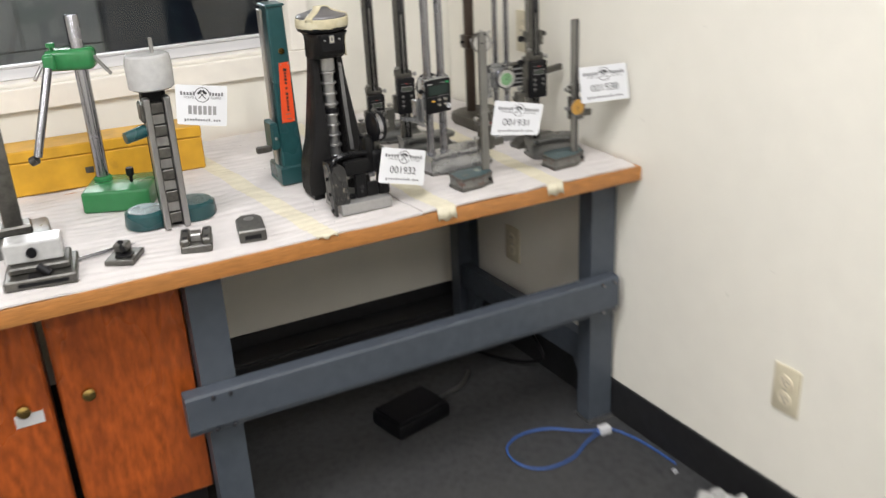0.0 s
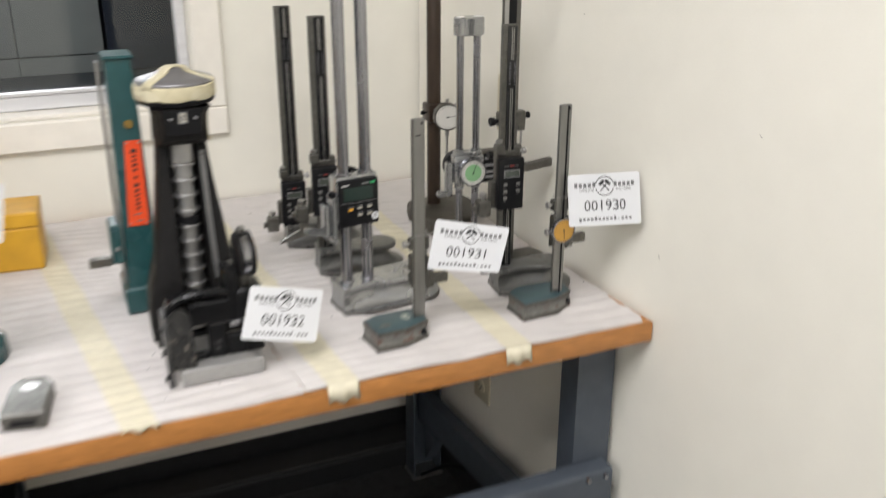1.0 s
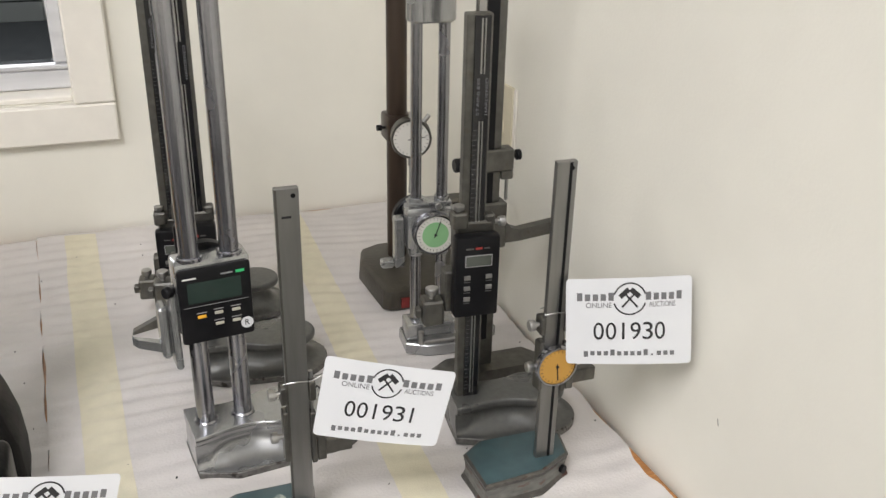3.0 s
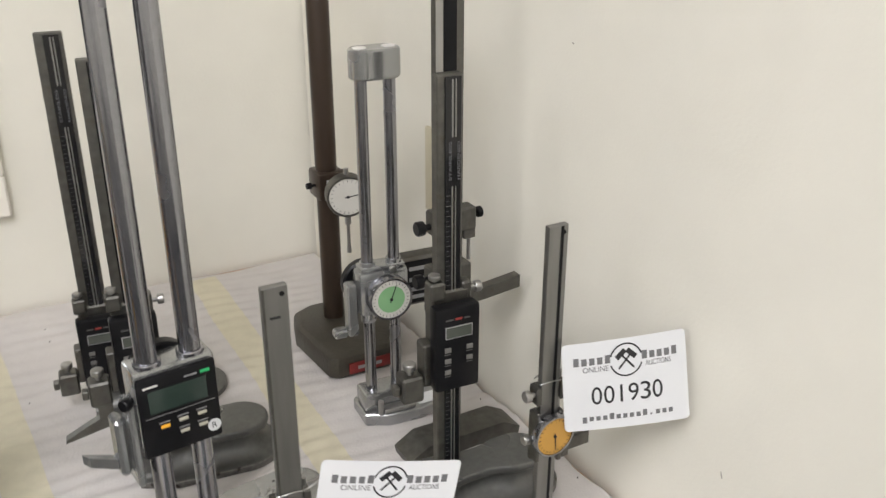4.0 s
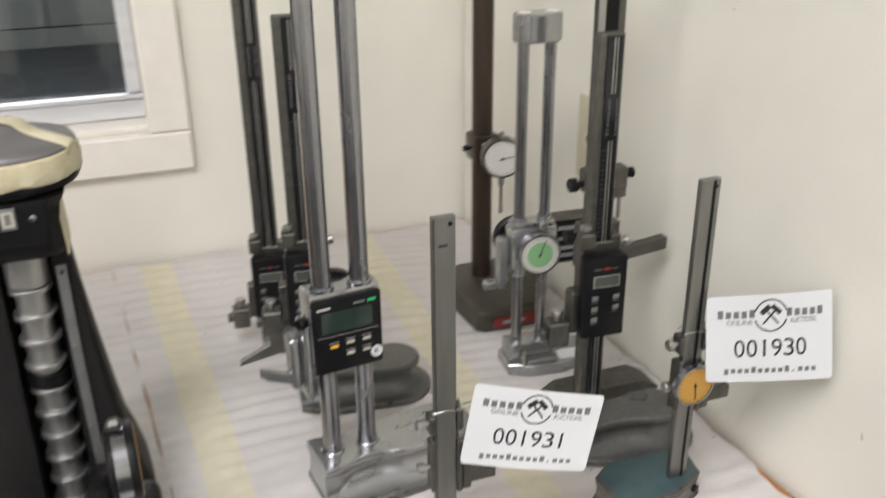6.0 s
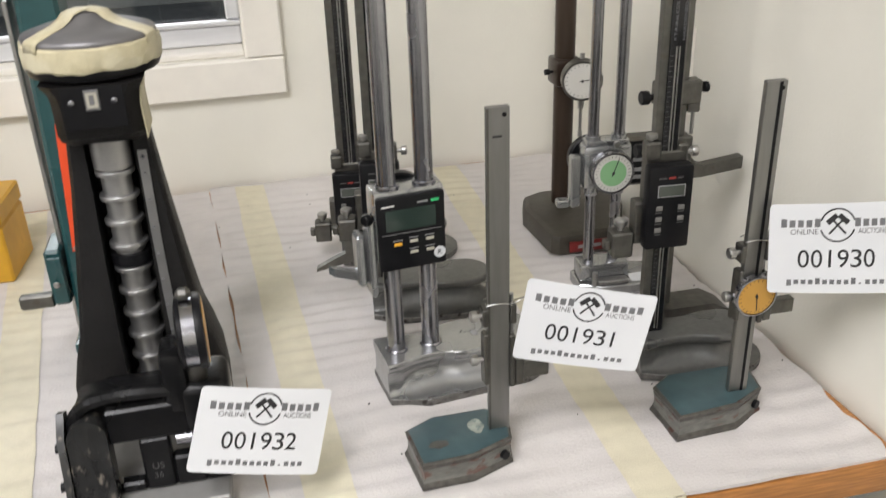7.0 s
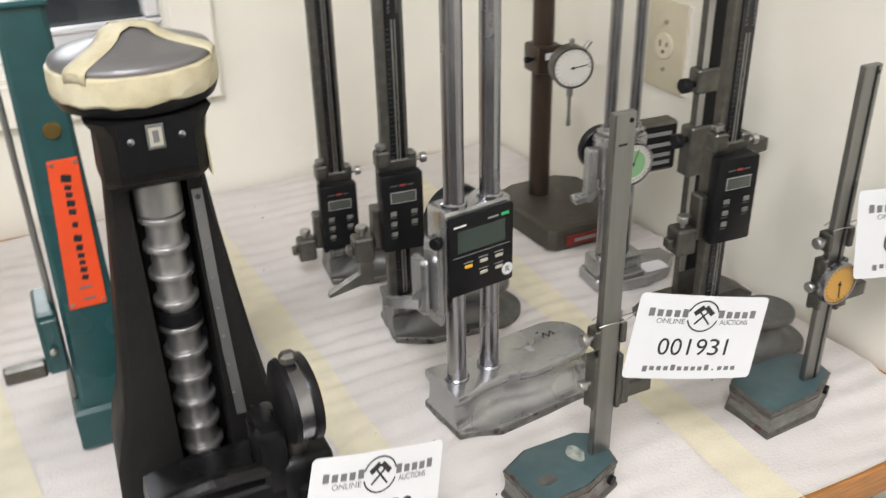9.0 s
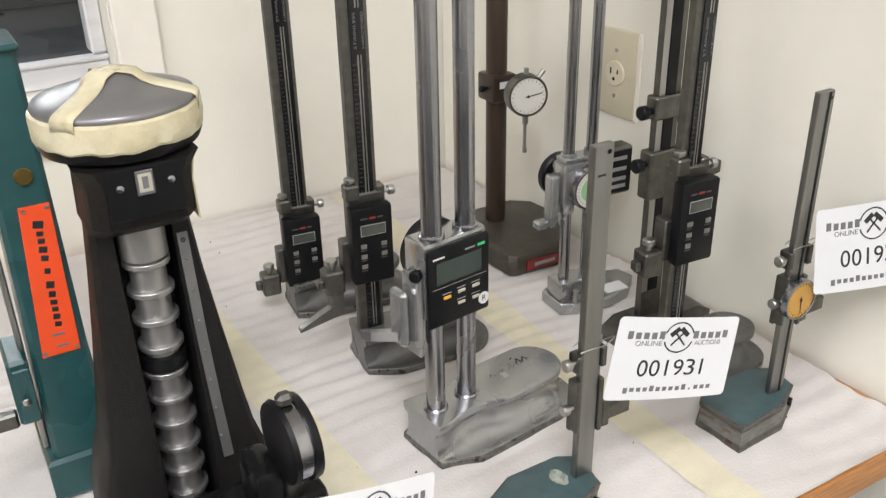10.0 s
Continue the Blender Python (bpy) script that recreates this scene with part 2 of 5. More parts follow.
def wire(bm, pts, r, n=8):
    """A round wire through points, smoothed."""
    pts = [Vector(p) for p in pts]
    fine = []
    for i in range(len(pts) - 1):
        p0, p1, p2, p3 = pts[max(i - 1, 0)], pts[i], pts[i + 1], pts[min(i + 2, len(pts) - 1)]
        for k in range(6):
            t = k / 6
            fine.append(0.5 * ((2 * p1) + (p2 - p0) * t + (2 * p0 - 5 * p1 + 4 * p2 - p3) * t * t + (3 * p1 - p0 - 3 * p2 + p3) * t ** 3))
    fine.append(pts[-1])
    rings = []
    for i, p in enumerate(fine):
        d = (fine[min(i + 1, len(fine) - 1)] - fine[max(i - 1, 0)]).normalized()
        u = d.cross(Vector((0.13, 0.21, 0.97))).normalized()
        w = d.cross(u)
        rings.append([p + r * (u * math.cos(2 * math.pi * k / n) + w * math.sin(2 * math.pi * k / n)) for k in range(n)])
    loft(bm, rings)


def part(name, bm, material, parent=None, label="", sharp=35, m=None):
    bmesh.ops.recalc_face_normals(bm, faces=bm.faces[:])
    me = bpy.data.meshes.new(name)
    bm.to_mesh(me)
    bm.free()
    me.materials.append(material)
    for p in me.polygons:
        p.use_smooth = True
    me.set_sharp_from_angle(angle=radians(sharp))
    ob = new(name, me)
    if parent is not None:
        ob.parent = parent
    if m is not None:
        ob.matrix_basis = m
    if label:
        ob["label"] = label
    return ob


def thing(name, m, label, category, group=""):
    ob = new(name)
    ob.empty_display_size = 0.03
    ob.matrix_basis = m
    return tagged(ob, label, category, group)


def quick(name, material, parent, *shapes, label="", sharp=35):
    """A part from shapes: ('b', x0,x1,y0,y1,z0,z1,bevel), ('t', p0,p1,r[,r1]), ('p', outline,z0,z1,bevel)."""
    bm = bmesh.new()
    for s in shapes:
        if s[0] == "b":
            box(bm, *s[1:])
        elif s[0] == "t":
            tube(bm, *s[1:])
        else:
            prism(bm, *s[1:])
    return part(name, bm, material, parent, label, sharp)


def words(name, text, size, material, parent, m, width=0.0, label=""):
    """Text as a thin mesh, centred on m's origin, in m's x-y plane. width: fit to it."""
    cu = bpy.data.curves.new(name, "FONT")
    cu.body, cu.size, cu.align_x, cu.align_y, cu.extrude = text, size, "CENTER", "CENTER", 0.0001
    ob = bpy.data.objects.new(name, cu)
    scene.collection.objects.link(ob)
    bpy.context.view_layer.update()
    me = bpy.data.meshes.new_from_object(ob.evaluated_get(bpy.context.evaluated_depsgraph_get()))
    bpy.data.objects.remove(ob)
    xs = [v.co.x for v in me.vertices]
    k = width / (max(xs) - min(xs)) if width else 1
    mid = (max(xs) + min(xs)) / 2
    for v in me.vertices:
        v.co.x = (v.co.x - mid) * k
    me.materials.clear()
    me.materials.append(material)
    out = new(name, me)
    out.parent, out.matrix_basis = parent, m
    if label:
        out["label"] = label
    return out




def face_at(x, y, z, turn=0):
    return pose(x, y, z, 90, 0, turn)


# ---- the room ----
def slab(name, material, *dims, label="", category="", bev=0.0, m=None):
    bm = bmesh.new()
    box(bm, *dims, bev, m)
    ob = part(name, bm, material)
    return tagged(ob, label, category, kind="structure")


slab("floor", M_CARPET, WEST, 1.85, SOUTH, WALL_N, -0.10, 0.0, label="dark grey short-pile office carpet", category="floor")
slab("ceiling", M_CEIL, WEST, 1.85, SOUTH, WALL_N, CEIL, CEIL + 0.1, label="white office ceiling", category="ceiling")
slab("wall_east", M_WALL, 0, 0.12, -4.5, 0.897, -0.1, CEIL + 0.1, m=EAST, label="plain cream painted wall with small scuffs", category="wall")
slab("wall_west", M_WALL, WEST - 0.12, WEST, SOUTH - 0.12, WALL_N + 0.12, -0.1, CEIL + 0.1, label="plain cream painted wall", category="wall")
slab("wall_south", M_WALL, WEST, 1.85, SOUTH - 0.12, SOUTH, -0.1, CEIL + 0.1, label="plain cream painted wall", category="wall")
# north wall with the window opening
WX0, WX1, WZ0, WZ1 = -0.95, 0.856, 0.978, 2.05
bm = bmesh.new()
for d in ((WEST, WX0, -0.1, CEIL + 0.1), (WX1, 1.60, -0.1, CEIL + 0.1), (WX0, WX1, -0.1, WZ0), (WX0, WX1, WZ1, CEIL + 0.1)):
    box(bm, d[0], d[1], WALL_N, WALL_N + 0.12, d[2], d[3])
tagged(part("wall_north", bm, M_WALL), "cream painted wall with a framed interior window", "wall", kind="structure")
slab("baseboard", M_BASE, -0.008, -0.0003, -4.4, 0.890, 0.0, 0.115, m=EAST, label="black rubber cove baseboard", category="baseboard", bev=0.002)
slab("baseboard", M_BASE, WEST, 1.368, WALL_N - 0.008, WALL_N - 0.0003, 0.0, 0.115, label="black rubber cove baseboard", category="baseboard", bev=0.002)

win = thing("window_1", pose(0, WALL_N, 0), "interior window with cream board trim and aluminium sash", "window")
win["kind"] = "structure"
TRIM = 0.062
quick("window_trim", M_TRIMW, win, ("b", WX0 - TRIM, WX1 + TRIM, -0.018, 0, WZ0 - TRIM, WZ0 - 0.001, 0.003))
quick("window_trim", M_TRIMW, win, ("b", WX0 - TRIM, WX1 + TRIM, -0.018, 0, WZ1 + 0.001, WZ1 + TRIM, 0.003))
quick("window_trim", M_TRIMW, win, ("b", WX1 + 0.001, WX1 + TRIM, -0.018, 0, WZ0, WZ1, 0.003))
quick("window_trim", M_TRIMW, win, ("b", WX0 - TRIM, WX0 - 0.001, -0.018, 0, WZ0, WZ1, 0.003))
quick("window_sill", M_TRIMW, win, ("b", WX0, WX1, 0.001, 0.119, WZ0 - 0.0, WZ0 + 0.010, 0.002))
quick("window_frame", M_ALU, win, ("b", WX0, WX1, 0.045, 0.085, WZ0 + 0.011, WZ0 + 0.042, 0.003))
quick("window_frame", M_ALU, win, ("b", WX0, WX1, 0.040, 0.060, WZ0 + 0.043, WZ0 + 0.050, 0.002))
quick("window_frame", M_ALU, win, ("b", WX1 - 0.022, WX1 - 0.0005, 0.045, 0.085, WZ0 + 0.051, WZ1, 0.003))
quick("window_frame", M_ALU, win, ("b", WX0 + 0.0005, WX0 + 0.022, 0.045, 0.085, WZ0 + 0.051, WZ1, 0.003))
quick("window_frame", M_ALU, win, ("b", WX0 + 0.023, WX1 - 0.023, 0.045, 0.085, WZ1 - 0.025, WZ1, 0.003))
pane = quick("pane", M_GLASS, win, ("b", WX0 + 0.02, WX1 - 0.02, 0.062, 0.066, WZ0 + 0.045, WZ1 - 0.02))
pane.visible_shadow = False

# the dim room behind the window
BACK = 9.1
slab("back_room_floor", M_BACKFLOOR, WEST, 4.0, WALL_N + 0.12, BACK, -0.1, 0.0, label="dark grey carpet of the room behind the window", category="floor")
slab("back_room_ceiling", M_CEIL, WEST, 4.0, WALL_N + 0.12, BACK, CEIL, CEIL + 0.1, label="ceiling of the room behind the window", category="ceiling")
slab("back_room_wall", M_NAVY, WEST, 4.0, BACK, BACK + 0.1, 0, CEIL, label="dark wall of the room behind the window", category="wall")
slab("back_room_wall", M_NAVY, WEST - 0.1, WEST, WALL_N + 0.12, BACK, 0, CEIL, label="dark side wall behind the window", category="wall")
slab("back_room_wall", M_NAVY, 4.0, 4.1, WALL_N + 0.12, BACK, 0, CEIL, label="dark side wall behind the window", category="wall")
for i in range(5):
    cab = thing("storage_cabinet", pose(1.07 - 0.66 * (i + 1), 8.6, 0), "plain grey metal storage cabinet behind the window", "cabinet", "cabinets behind the window")
    quick("body", M_PANEL, cab, ("b", 0.002, 0.658, 0.02, 0.45, 0.1501, 2.1, 0.004))
    quick("plinth", M_PANEL, cab, ("b", 0.002, 0.658, 0.006, 0.45, 0.0, 0.142, 0.003))
    quick("door", M_PANEL, cab, ("b", 0.006, 0.654, 0.0, 0.018, 0.153, 2.08, 0.004))
cab = thing("partition_panel", pose(1.09, 8.5, 0), "dark navy fabric office partition behind the window", "partition")
quick("panel", M_NAVY, cab, ("b", 0, 2.6, 0, 0.05, 0.02, 2.2, 0.01))
quick("foot", M_BLACKP, cab, ("b", 0.1, 0.16, -0.1, 0.15, 0.0, 0.019, 0.003))
quick("foot", M_BLACKP, cab, ("b", 2.4, 2.46, -0.1, 0.15, 0.0, 0.019, 0.003))

for lx, ly in TROFFERS:
    tr = thing("ceiling_light", pose(lx, ly, CEIL), "recessed fluorescent ceiling light with white frame", "ceiling light", "ceiling lights")
    quick("frame", M_TRIMW, tr, ("b", -0.30, -0.275, -0.6, 0.6, -0.03, -0.001), ("b", 0.275, 0.30, -0.6, 0.6, -0.03, -0.001),
          ("b", -0.274, 0.274, -0.6, -0.575, -0.03, -0.001), ("b", -0.274, 0.274, 0.575, 0.6, -0.03, -0.001))
    quick("diffuser", M_TUBE, tr, ("b", -0.273, 0.273, -0.573, 0.573, -0.022, -0.004))


def outlet(along, z, label, two=False):
    """A wall outlet on the east wall; its front faces -x."""
    ob = thing("wall_outlet", EAST @ pose(0, along, z, 0, 0, -90), label, "outlet", "wall outlets")
    quick("plate", M_IVORY, ob, ("b", -0.035, 0.035, -0.006, 0, -0.057, 0.057, 0.0025, None, 2))
    if not two:
        quick("plaster_rim", M_TRIMW, ob, ("b", -0.034, 0.0405, -0.0035, 0, -0.058, 0.056, 0.001), label="unpainted white rim beside the plate")
    zs = (-0.02, 0.02) if two else (0.0,)
    for k in zs:
        bm = bmesh.new()
        lathe(bm, [(0.0165, 0), (0.0165, 0.002), (0.0155, 0.0028)], 28, pose(0, -0.006, k, 90, 0, 0))
        soc = part("socket", bm, M_IVORYD, ob)
        quick("slot", M_BLACKP, soc, ("b", -0.0072, -0.0050, -0.0093, -0.0086, k - 0.001, k + 0.007))
        quick("slot", M_BLACKP, soc, ("b", 0.0050, 0.0072, -0.0093, -0.0086, k, k + 0.006))
        quick("slot", M_BLACKP, soc, ("t", (0, -0.0093, k - 0.007), (0, -0.0086, k - 0.007), 0.0023))
    for k in ((0.0,) if two else (-0.03, 0.03)):
        quick("screw", M_STEEL, ob, ("t", (0, -0.0072, k), (0, -0.006, k), 0.0028, None, 12))
    return ob


outlet(0.485, 1.020, "ivory single outlet plate on the cream wall above the bench")
outlet(-0.488, 0.364, "ivory duplex outlet plate low on the cream wall", True)
outlet(0.56, 0.36, "ivory outlet plate in shadow under the bench", True)

bm = bmesh.new()
for sy, sz, sl, sa in ((0.000, 0.868, 0.007, 70), (0.245, 1.225, 0.003, 20), (-0.180, 1.110, 0.005, 50), (0.560, 1.330, 0.003, 80), (-0.30, 0.52, 0.008, -60), (-0.42, 0.62, 0.005, 30)):
    box(bm, -0.0006, -0.0001, -sl / 2, sl / 2, -0.0006, 0.0006, 0, EAST @ pose(0, sy, sz, sa, 0, 0))
tagged(part("wall_scuffs", bm, M_SCUFF), "faint grey scuffs on the cream wall", "scuffs", kind="stuff")

# ---- the bench ----
bench = thing("workbench", pose(0, 0, 0), "steel workbench with orange wood-edged top and grey-blue enamelled legs", "workbench")
BX0 = -1.05
WTOP = TOP - 0.005


def east_side(y):
    return 1.424 - 0.0554 * (y - 1.62)


quick("tabletop", M_WOODEDGE, bench, ("p", [(BX0, BENCH_Y), (east_side(BENCH_Y), BENCH_Y), (east_side(2.518), 2.518), (BX0, 2.518)], WTOP - 0.036, WTOP, 0.0025), label="orange oak bench top", sharp=25)


def bench_leg(x, y, face):
    """A folded channel leg, 75 mm wide, open to the inside, with a black gusset above and a foot plate."""
    t, d = 0.003 * face, 0.055 * face
    u = [(x, y), (x + 0.075, y), (x + 0.075, y + d), (x + 0.072, y + d), (x + 0.072, y + t), (x + 0.003, y + t), (x + 0.003, y + d), (x, y + d)]
    bm = bmesh.new()
    loft(bm, [[(px, py, z) for px, py in u] for z in (0.006, WTOP - 0.037)])
    leg = part("leg", bm, M_STEEL_PAINT, bench, sharp=25)
    y0, y1 = sorted((y - 0.006 * face, y + 0.06 * face))
    quick("foot_plate", M_STEEL, leg, ("b", x - 0.004, x + 0.079, y0, y1, 0.0, 0.005, 0.001))
    y0, y1 = sorted((y + 0.006 * face, y + 0.05 * face))
    bm = bmesh.new()
    loft(bm, [[(x + 0.004, y0, WTOP - 0.09), (x + 0.071, y0, WTOP - 0.09), (x + 0.071, y1, WTOP - 0.09), (x + 0.004, y1, WTOP - 0.09)],
              [(x - 0.016, y0, WTOP - 0.0375), (x + 0.086, y0, WTOP - 0.0375), (x + 0.086, y1, WTOP - 0.0375), (x - 0.016, y1, WTOP - 0.0375)]])
    part("gusset", bm, M_BLACKP, leg, sharp=25)
    return leg


for bx, rx in ((0.318, 0.318), (1.337, 1.287), (-0.98, -0.98)):
    bench_leg(bx, 1.694, 1)
    bench_leg(rx, 2.40, -1)
    # side brace between the front and the rear leg, with slanted knees
    bm = bmesh.new()
    loft(bm, [[(px + 0.028, yy, 0.155), (px + 0.060, yy, 0.155), (px + 0.060, yy, 0.235), (px + 0.028, yy, 0.235)] for px, yy in ((bx, 1.70), (rx, 2.38))])
    part("side_brace", bm, M_STEEL_PAINT, bench, sharp=25)
    for s, yy, px in ((1, 1.753, bx), (-1, 2.342, rx)):
        bm = bmesh.new()
        loft(bm, [[(xx, yy, 0.06), (xx, yy + 0.004 * s, 0.06), (xx, yy + 0.07 * s, 0.154), (xx, yy, 0.154)] for xx in (px + 0.030, px + 0.058)])
        part("knee", bm, M_STEEL_PAINT, bench, sharp=25)
# front stretcher: a folded channel, rounded above
bm = bmesh.new()
prof = [(1.690, 0.350), (1.664, 0.350), (1.660, 0.354), (1.660, 0.3615), (1.652, 0.367), (1.652, 0.4440), (1.655, 0.4490), (1.661, 0.4510), (1.690, 0.4505)]
loft(bm, [[(xx, y, z) for y, z in prof] for xx in (0.272, 1.396)])
rail = part("stretcher", bm, M_STEEL_PAINT, bench, sharp=25)
for bx in (0.330, 0.367, 1.344, 1.380):
    for bz in (0.362, 0.439):
        quick("bolt", M_CHROME, rail, ("t", (bx, 1.6515, bz), (bx, 1.6455, bz), 0.0055, 0.0045, 6))


# ---- foam sheets and tape on the bench ----
def ripple(x, y):
    """Height of the foam above the table: soft corrugations along x, a little bent and uneven."""
    w = y + 0.006 * math.sin(5 * x) + 0.034 * noise.noise(Vector((x * 4, y * 5, 1.7)))
    a = max(0.0, 0.5 + 0.8 * noise.noise(Vector((x * 5, y * 8, 4.2))))
    broad = 0.0040 * noise.noise(Vector((x * 7, y * 13, 0.3))) - 0.0010 + 0.0016 * noise.noise(Vector((x * 18, y * 34, 6.1)))
    return 0.0015 * a * math.sin(2 * math.pi * w / 0.0285) + broad + 0.0005 * noise.noise(Vector((x * 60, y * 60, 0.9)))


def sheet(name, west, east, y0, y1, nx, ny, lift, material, label, category, thick=0.004, wander=0.003):
    """A draped sheet whose sides run along west(y) and east(y)."""
    bm = bmesh.new()
    rows = []
    for j in range(ny + 1):
        y = y0 + (y1 - y0) * j / ny
        w = west(y) + wander * noise.noise(Vector((y * 14, 3.1, lift * 900)))
        e = east(y) + wander * noise.noise(Vector((y * 14, 8.3, lift * 700)))
        row = []
        for i in range(nx + 1):
            x = w + (e - w) * i / nx
            yy = y + (wander * noise.noise(Vector((x * 9, 5.5, 2.2))) if j in (0, ny) else 0)
            row.append(bm.verts.new((x, min(yy, WALL_N - 0.003), TOP + ripple(x, y) + lift)))
        rows.append(row)
    for a, b in zip(rows, rows[1:]):
        for i in range(nx):
            bm.faces.new((a[i], a[i + 1], b[i + 1], b[i]))
    if thick:
        edge = [e for e in bm.edges if e.is_boundary]
        r = bmesh.ops.extrude_edge_only(bm, edges=edge)
        for v in (g for g in r["geom"] if isinstance(g, bmesh.types.BMVert)):
            v.co.z = max(WTOP + 0.0003, v.co.z - thick)
    ob = part(name, bm, material, sharp=70)
    return tagged(ob, label, category)


sheet("foam_sheet", lambda y: 0.812 - 0.062 * (y - 1.913) / 0.9, lambda y: east_side(y) - 0.003 - 0.012 * max(0.0, 1 - (y - 1.62) / 0.25) * (1 + 0.6 * math.sin(y * 60)), 1.618, 2.512, 70, 230, 0.0015, M_FOAM,
      "thin white corrugated packing foam sheet covering the bench", "foam sheet", wander=0.003)
sheet("foam_sheet", lambda y: -1.02, lambda y: 0.811 - 0.062 * (y - 1.913) / 0.9, 1.618, 2.505, 130, 200, 0.0, M_FOAM,
      "thin white corrugated packing foam sheet with brown specks", "foam sheet", wander=0.004)


def tape_strip(xa, xb, half, y1=2.500, flap=0.026, lift=0.0026):
    """Masking tape from the bench's front edge (middle xa) to its back (middle xb); it folds over the front."""
    def mid(y):
        return xa + (xb - xa) * (y - BENCH_Y) / (2.5 - BENCH_Y)
    ob = sheet("masking_tape_strip", lambda y: mid(y) - half, lambda y: mid(y) + half, BENCH_Y - 0.001, y1, 8, 180, lift, M_TAPE,
               "pale yellow masking tape strip holding down the foam", "tape", thick=0, wander=0.0015)
    if flap:
        bm = bmesh.new()
        n = 8
        for z0, z1 in ((TOP + 0.0035, TOP - flap),):
            pts = [(mid(BENCH_Y) - half + 2 * half * i / n, BENCH_Y - 0.0022 - 0.001 * math.sin(i * 2.1)) for i in range(n + 1)]
            up = [bm.verts.new((x, y, z0)) for x, y in pts]
            lo = [bm.verts.new((x + 0.002, y - 0.0015, z1 + 0.004 * math.sin(i * 1.3))) for i, (x, y) in enumerate(pts)]
            for i in range(n):
                bm.faces.new((lo[i], lo[i + 1], up[i + 1], up[i]))
        fl = part("flap", bm, M_TAPE, ob)
        fl.modifiers.new("thickness", "SOLIDIFY").thickness = 0.0003
    return ob


tape_strip(1.171, 1.172, 0.0225)
tape_strip(0.886, 0.836, 0.0235)
tape_strip(0.606, 0.490, 0.0235, flap=0.004, lift=0.0011)


# ---- common pieces of the gauges ----
def knob(name, parent, p0, p1, r, material=M_STEEL, n=18):
    """A knurled thumb screw on a thin stem."""
    p0, p1 = Vector(p0), Vector(p1)
    d = (p1 - p0)
    bm = bmesh.new()
    q = Matrix.Translation(p0) @ d.to_track_quat("Z", "Y").to_matrix().to_4x4()
    L = d.length
    rings = [(r * 0.45, 0), (r * 0.45, L * 0.42), (r * 0.92, L * 0.45), (r, L * 0.52), (r, L * 0.92), (r * 0.85, L)]
    lathe(bm, rings, n, q)
    return part(name, bm, material, parent)


def dial(parent, c, r, depth, material, m_rim=M_CHROME, turn=0.0, tilt=0.0, hand=60.0, name="dial", marks=20):
    """A round dial that faces -y before the turn: case, face, printed marks and hand."""
    m = Matrix.Translation(c) @ pose(0, 0, 0, 90 + tilt, 0, 0) if not turn else Matrix.Translation(c) @ pose(0, 0, 0, 0, 0, turn) @ pose(0, 0, 0, 90 + tilt, 0, 0)
    bm = bmesh.new()
    lathe(bm, [(r * 0.93, -depth), (r, -depth + 0.002), (r, -0.001), (r * 0.97, 0.0012), (r * 0.90, 0.0012), (r * 0.885, -0.0008)], 48, m)
    case = part(name, bm, m_rim, parent)
    bm = bmesh.new()
    lathe(bm, [(r * 0.875, -0.0008), (r * 0.875, 0.0002)], 48, m)
    part("dial_face", bm, material, case)
    bm = bmesh.new()
    for i in range(marks):
        a = 2 * math.pi * i / marks
        box(bm, r * 0.72, r * 0.83, -0.00022, 0.00022, 0.0002, 0.0005, 0, m @ Matrix.Rotation(a, 4, "Z"))
    box(bm, -r * 0.16, r * 0.70, -0.0005, 0.0005, 0.0006, 0.0010, 0, m @ Matrix.Rotation(radians(hand), 4, "Z"))
    lathe(bm, [(r * 0.07, 0.0002), (r * 0.07, 0.0014)], 12, m)
    part("dial_print", bm, M_INK, case)
    return case, m


